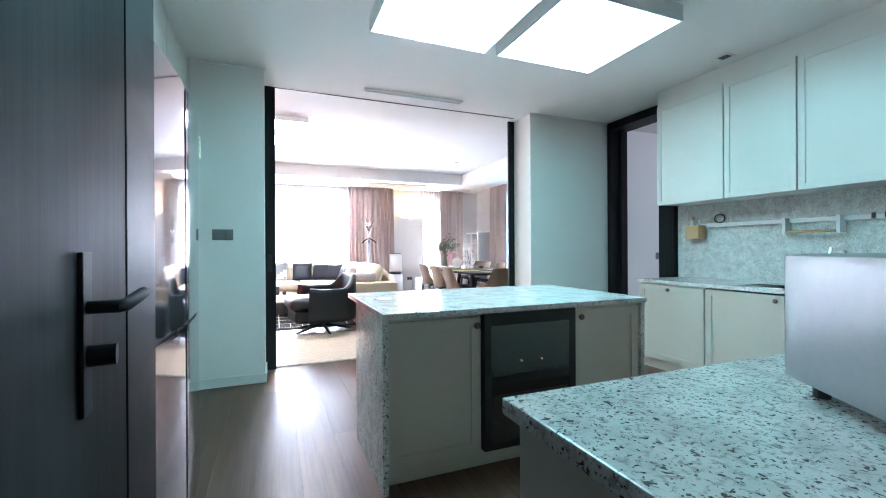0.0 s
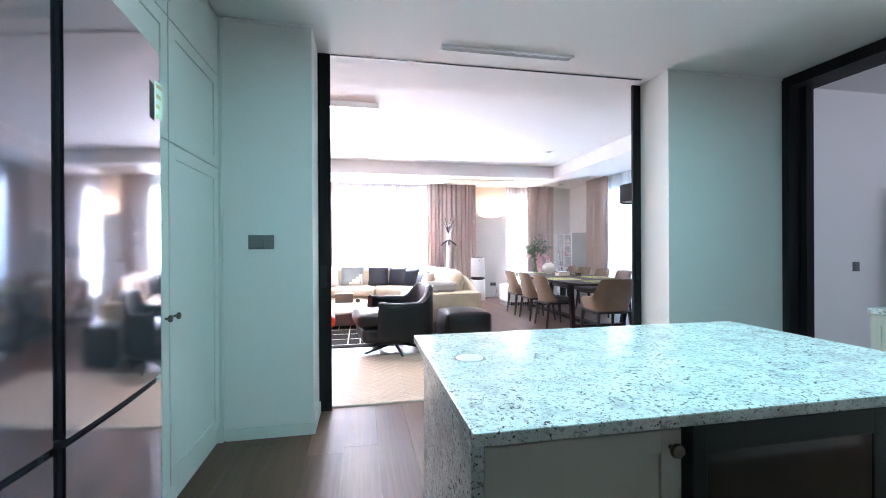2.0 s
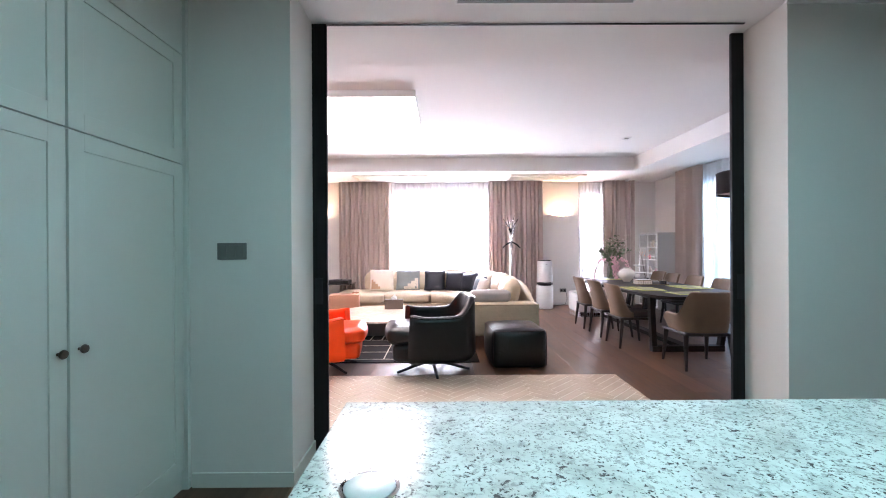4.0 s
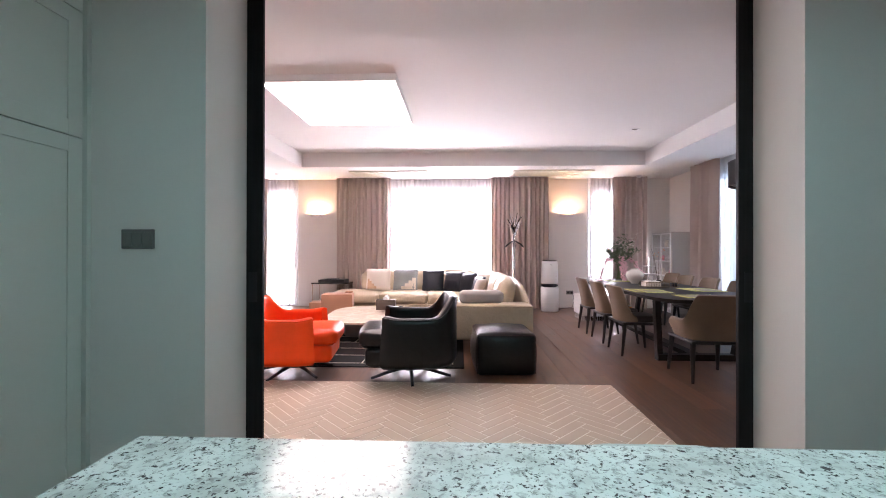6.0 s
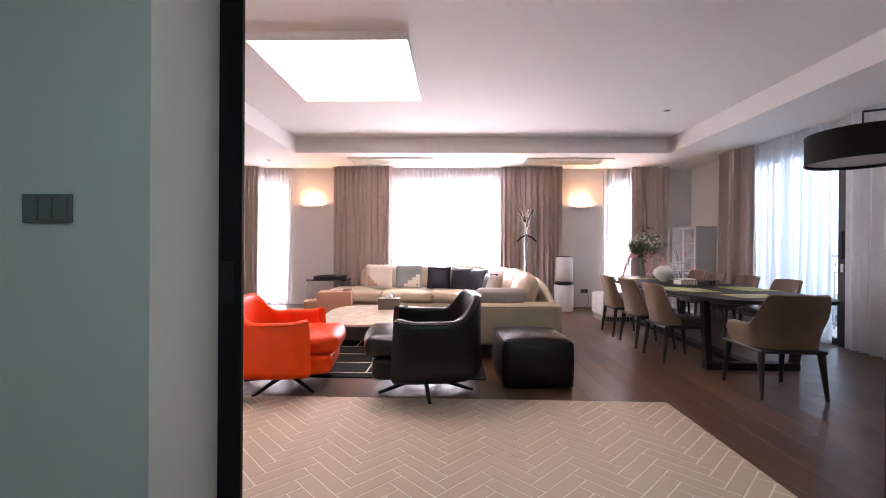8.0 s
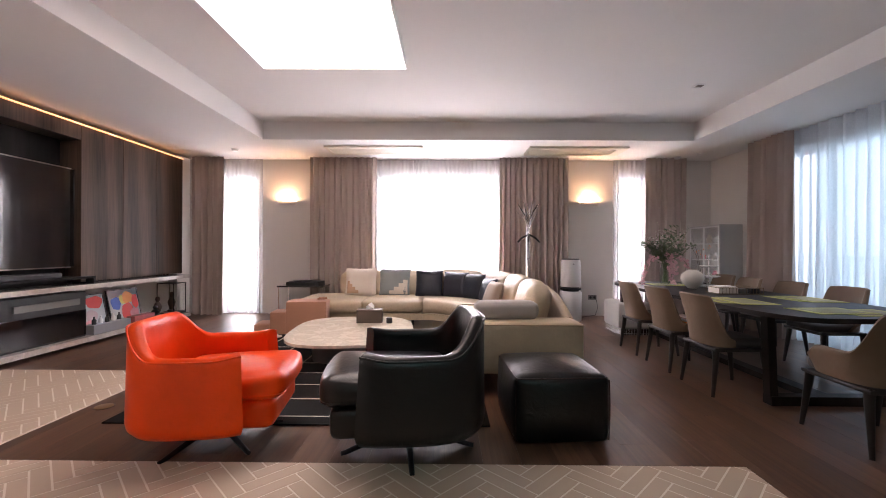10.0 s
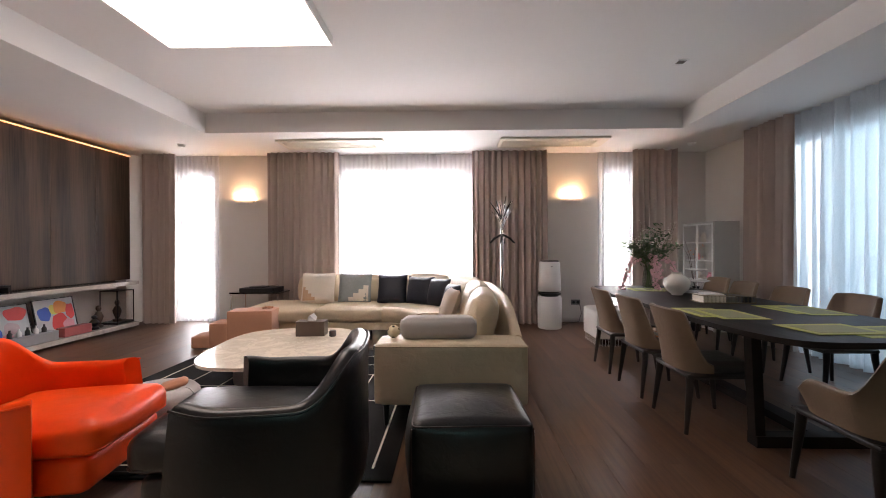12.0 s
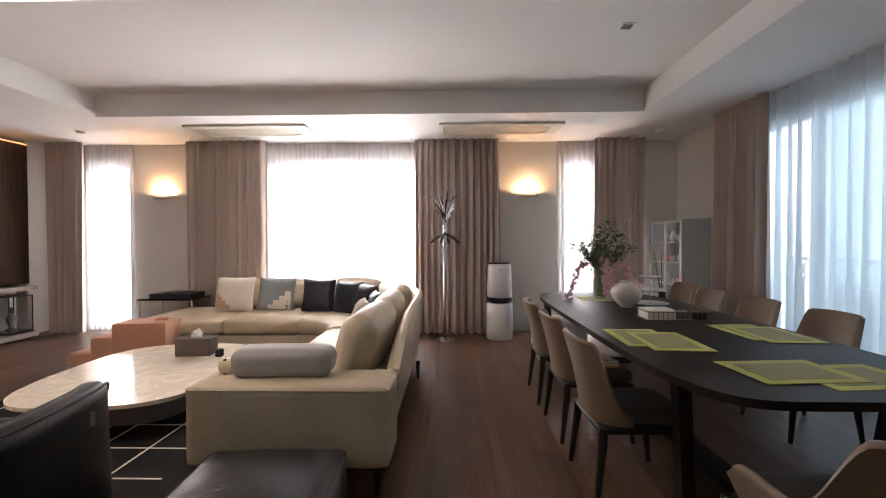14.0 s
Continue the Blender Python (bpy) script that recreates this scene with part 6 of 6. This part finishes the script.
PORCELAIN = plain("porcelain", (0.70, 0.68, 0.66), 0.15, var=0.02)
for z, r in ((0.015, 0.165), (0.14, 0.135), (0.265, 0.11)):
    part("plate", lathe([(0.02, z - 0.012), (r * 0.7, z - 0.008), (r, z + 0.008), (r * 0.98, z + 0.011), (r * 0.68, z - 0.003), (0.02, z - 0.004)], 36), PORCELAIN, tstand, "", True)
part("finial", lathe([(0.004, 0.38), (0.014, 0.395), (0.004, 0.412)], 12), CHROME, tstand, "", True)
tray = thing("wire_basket", "dark wire basket of napkins and small packets", "basket", pose(4.67, 9.14, TZ, 0, 0, -2))
BRASS = plain("dull_brass", (0.20, 0.15, 0.09), 0.4, 0.7)
for z in (0.006, 0.07):
    r = [(x, y, z) for x, y in rounded(-0.24, -0.12, 0.24, 0.12, 0.02, 4)]
    part("wire", tube(r + r[:1], 0.004, 6, None, False), BRASS, tray, "", True)
for k in range(14):
    x = -0.23 + 0.46 * k / 13
    for y in (-0.12, 0.12):
        part("wire", tube([(x, y, 0.006), (x, y, 0.07)], 0.0022, 5), BRASS, tray)
part("floor", boxes((-0.235, -0.115, 0.0, 0.235, 0.115, 0.003)), BRASS, tray)
for k, (x, y, w, d, h, mt) in enumerate(((-0.12, 0, 0.2, 0.2, 0.075, CREAMCLOTH), (-0.10, 0.0, 0.16, 0.14, 0.083, WHITEPLASTIC), (0.09, 0.03, 0.12, 0.12, 0.05, GREYPLASTIC), (0.17, -0.03, 0.08, 0.12, 0.06, BLACKPLASTIC))):
    part("packet", boxes((x - w / 2, y - d / 2, 0.0035 + 0.0003 * k, x + w / 2, y + d / 2, h), bevel=0.004), mt, tray)

# white display cabinet with glass front, in the corner
cab = thing("display_cabinet", "white display cabinet with glass doors and lit shelves", "display cabinet")
X0, X1, Y0, Y1, CZ = 5.90, 6.265, 11.26, 12.08, 1.615
CABSIDE = plain("warm_grey_lacquer", (0.44, 0.40, 0.36), 0.35)
part("end_panel", boxes((X0, Y0, 0, X1, Y0 + 0.02, CZ), bevel=0.002), CABSIDE, cab, "warm grey end panel")
part("end_panel", boxes((X0, Y1 - 0.02, 0, X1, Y1, CZ), bevel=0.002), SATINGREY, cab)
part("back", boxes((X1 - 0.015, Y0 + 0.021, 0.02, X1, Y1 - 0.021, CZ - 0.021)), SATINGREY, cab)
part("top", boxes((X0, Y0 + 0.0205, CZ - 0.02, X1, Y1 - 0.0205, CZ)), SATINGREY, cab)
for z in (0.02, 0.38, 0.72, 1.02, 1.30):
    part("shelf", boxes((X0 + 0.03, Y0 + 0.021, z, X1 - 0.016, Y1 - 0.021, z + 0.015)), WHITEPLASTIC, cab)
part("light_strip", boxes((X0 + 0.012, Y0 + 0.021, 0.05, X0 + 0.02, Y0 + 0.033, CZ - 0.05)), glow("strip_white", (1, 1, 1), 60.0), cab, "glowing white strip")
for y0, y1 in ((Y0 + 0.022, 11.668), (11.672, Y1 - 0.022)):
    dr = part("door", boxes((X0 - 0.012, y0, 0.02, X0 - 0.001, y0 + 0.018, CZ - 0.022), (X0 - 0.012, y1 - 0.018, 0.02, X0 - 0.001, y1, CZ - 0.022), (X0 - 0.012, y0 + 0.018, 0.02, X0 - 0.001, y1 - 0.018, 0.04), (X0 - 0.012, y0 + 0.018, CZ - 0.042, X0 - 0.001, y1 - 0.018, CZ - 0.022)), WHITEPLASTIC, cab)
    part("pane", boxes((X0 - 0.008, y0 + 0.018, 0.04, X0 - 0.005, y1 - 0.018, CZ - 0.042)), CABGLASS, dr)
rk = random.Random(6)
for z in (0.735, 1.035, 1.315):
    for k in range(5):
        y = Y0 + 0.10 + 0.155 * k
        r, h = rk.uniform(0.03, 0.055), rk.uniform(0.07, 0.16)
        ob = part("porcelain_piece", lathe([(r * 0.6, 0), (r, h * 0.3), (r * 0.9, h * 0.6), (r * 0.5, h * 0.8), (r * 0.6, h)], 16), rk.choice([PORCELAIN, PORCELAIN, PAINTS[4], CREAMCLOTH]), None, "small porcelain piece on a cabinet shelf", True)
        ob.matrix_world = pose(X0 + 0.19, y, z)
        tagged(ob, "", "ornament", "porcelain in the display cabinet")
tw = thing("twig_branch", "bare twig with red buds standing by the cabinet", "branch", pose(5.72, 11.40, 0))
tp = thing("floor_vase", "tall dark vase holding a bare twig", "vase", pose(5.72, 11.40, 0))
part("body", lathe([(0.06, 0), (0.08, 0.2), (0.07, 0.5), (0.04, 0.62), (0.05, 0.66)], 20), BLACKPLASTIC, tp, "", True)
for k in range(3):
    a = 1.2 + k * 1.1
    part("twig", tube([(0, 0, 0.06), (0.02 * math.cos(a), 0.02 * math.sin(a), 0.66), (0.10 * math.cos(a), 0.10 * math.sin(a), 1.1), (0.2 * math.cos(a), 0.18 * math.sin(a), 1.2 + 0.08 * k)], [0.004, 0.004, 0.003, 0.0015], 5), BRONZE, tw, "", True)
for k in range(10):
    a = k * 0.7
    part("bud", lathe([(0.002, 0), (0.008, 0.008), (0.002, 0.02)], 8, None, (0.1 * math.cos(a), 0.1 * math.sin(a), 1.08 + 0.02 * k)), PAINTS[3], tw, "", True)

# pet pen by the far end of the table
pen2 = thing("pet_pen", "low white wire pet pen with a cloth over it", "pet pen", pose(4.16, 10.62, 0))
WIRE = plain("white_wire", (0.6, 0.6, 0.6), 0.4, 0.3)
for k in range(12):
    for ax in (0, 1):
        u = -0.22 + 0.04 * k
        part("wire", tube([(u, -0.25, 0), (u, -0.25, 0.42)] if ax == 0 else [(-0.24, u, 0), (-0.24, u, 0.42)], 0.0025, 5), WIRE, pen2)
for z in (0.02, 0.2, 0.42):
    part("wire", tube([(-0.24, 0.25, z), (-0.24, -0.25, z), (0.24, -0.25, z), (0.24, 0.25, z)], 0.003, 5), WIRE, pen2)
part("cloth", soft(0.52, 0.54, 0.36, 0.03, 0.012, 8, pose(0, 0.0, 0.27)), fabric("white_cover", (0.62, 0.6, 0.57)), pen2, "draped white cloth", True)

# drum lamp on a swing arm near the table's end
pd = thing("arm_lamp", "black drum lamp hanging from a thin black wall arm", "lamp", pose(4.57, 6.80, 0))
bm = bmesh.new()
rings = [[bm.verts.new((0.335 * math.cos(a), 0.335 * math.sin(a), z)) for a in [2 * math.pi * k / 56 for k in range(56)]] for z in (1.85, 2.07)]
for k in range(56):
    bm.faces.new((rings[0][k], rings[0][(k + 1) % 56], rings[1][(k + 1) % 56], rings[1][k]))
bmesh.ops.solidify(bm, geom=bm.faces[:], thickness=0.006)
part("shade", bm, fabric("black_shade", (0.02, 0.019, 0.02), 300), pd, "black fabric drum shade", True)
part("diffuser", lathe([(0.325, 1.868), (0.325, 1.872)], 48), plain("lamp_diffuser", (0.55, 0.53, 0.5), 0.6), pd, "pale diffuser, unlit", True)
for z in (1.85, 2.067):
    part("rim", tube([(0.335 * math.cos(a), 0.335 * math.sin(a), z) for a in [2 * math.pi * k / 48 for k in range(49)]], 0.005, 6, None, False), BLACKMETAL, pd, "", True)
for a in (0, 60, 120):
    part("spoke", tube([(0.33 * math.cos(radians(a)), 0.33 * math.sin(radians(a)), 2.05), (-0.33 * math.cos(radians(a)), -0.33 * math.sin(radians(a)), 2.05)], 0.003, 5), BLACKMETAL, pd)
part("stem", tube([(0, 0, 2.05), (0, 0, 2.23)], 0.006, 8), BLACKMETAL, pd)
part("arm", tube([(0, 0, 2.23), (W1 - 4.57 - 0.02, -0.25, 2.36)], 0.009, 8), BLACKMETAL, pd)
part("wall_plate", boxes((W1 - 4.57 - 0.02, -0.29, 2.28, W1 - 4.57 - 0.001, -0.21, 2.44), bevel=0.003), BLACKMETAL, pd)

# ---- floorboards ----
unit = boxes((-0.5, -0.5, -0.006, 0.5, 0.5, 0.0))
bmesh.ops.recalc_face_normals(unit, faces=unit.faces[:])
board_mesh = bpy.data.meshes.new("floorboard")
unit.to_mesh(board_mesh)
unit.free()
board_mesh.materials.append(FLOORWOOD)
rf = random.Random(21)
PW = 0.215


def boards(x0, x1, y0, y1, length):
    x = x0
    while x < x1 - 0.01:
        xe = min(x + PW, x1)
        y = y0 - rf.uniform(0, length)
        while y < y1:
            a, b = max(y, y0), min(y + length, y1)
            if b - a > 0.02:
                ob = new("floorboard", board_mesh)
                ob.matrix_world = Matrix.Translation(((x + xe) / 2, (a + b) / 2, 0)) @ Matrix.Diagonal((xe - x - 0.0011, b - a - 0.0011, 1, 1))
                ob.parent = floor
            y += length
        x += PW


boards(W0, W1, 5.4, N0, 2.0)
boards(-0.75, 4.65, -1.6, 5.4, 2.0)
boards(4.65, 7.0, -1.6, 5.15, 2.2)
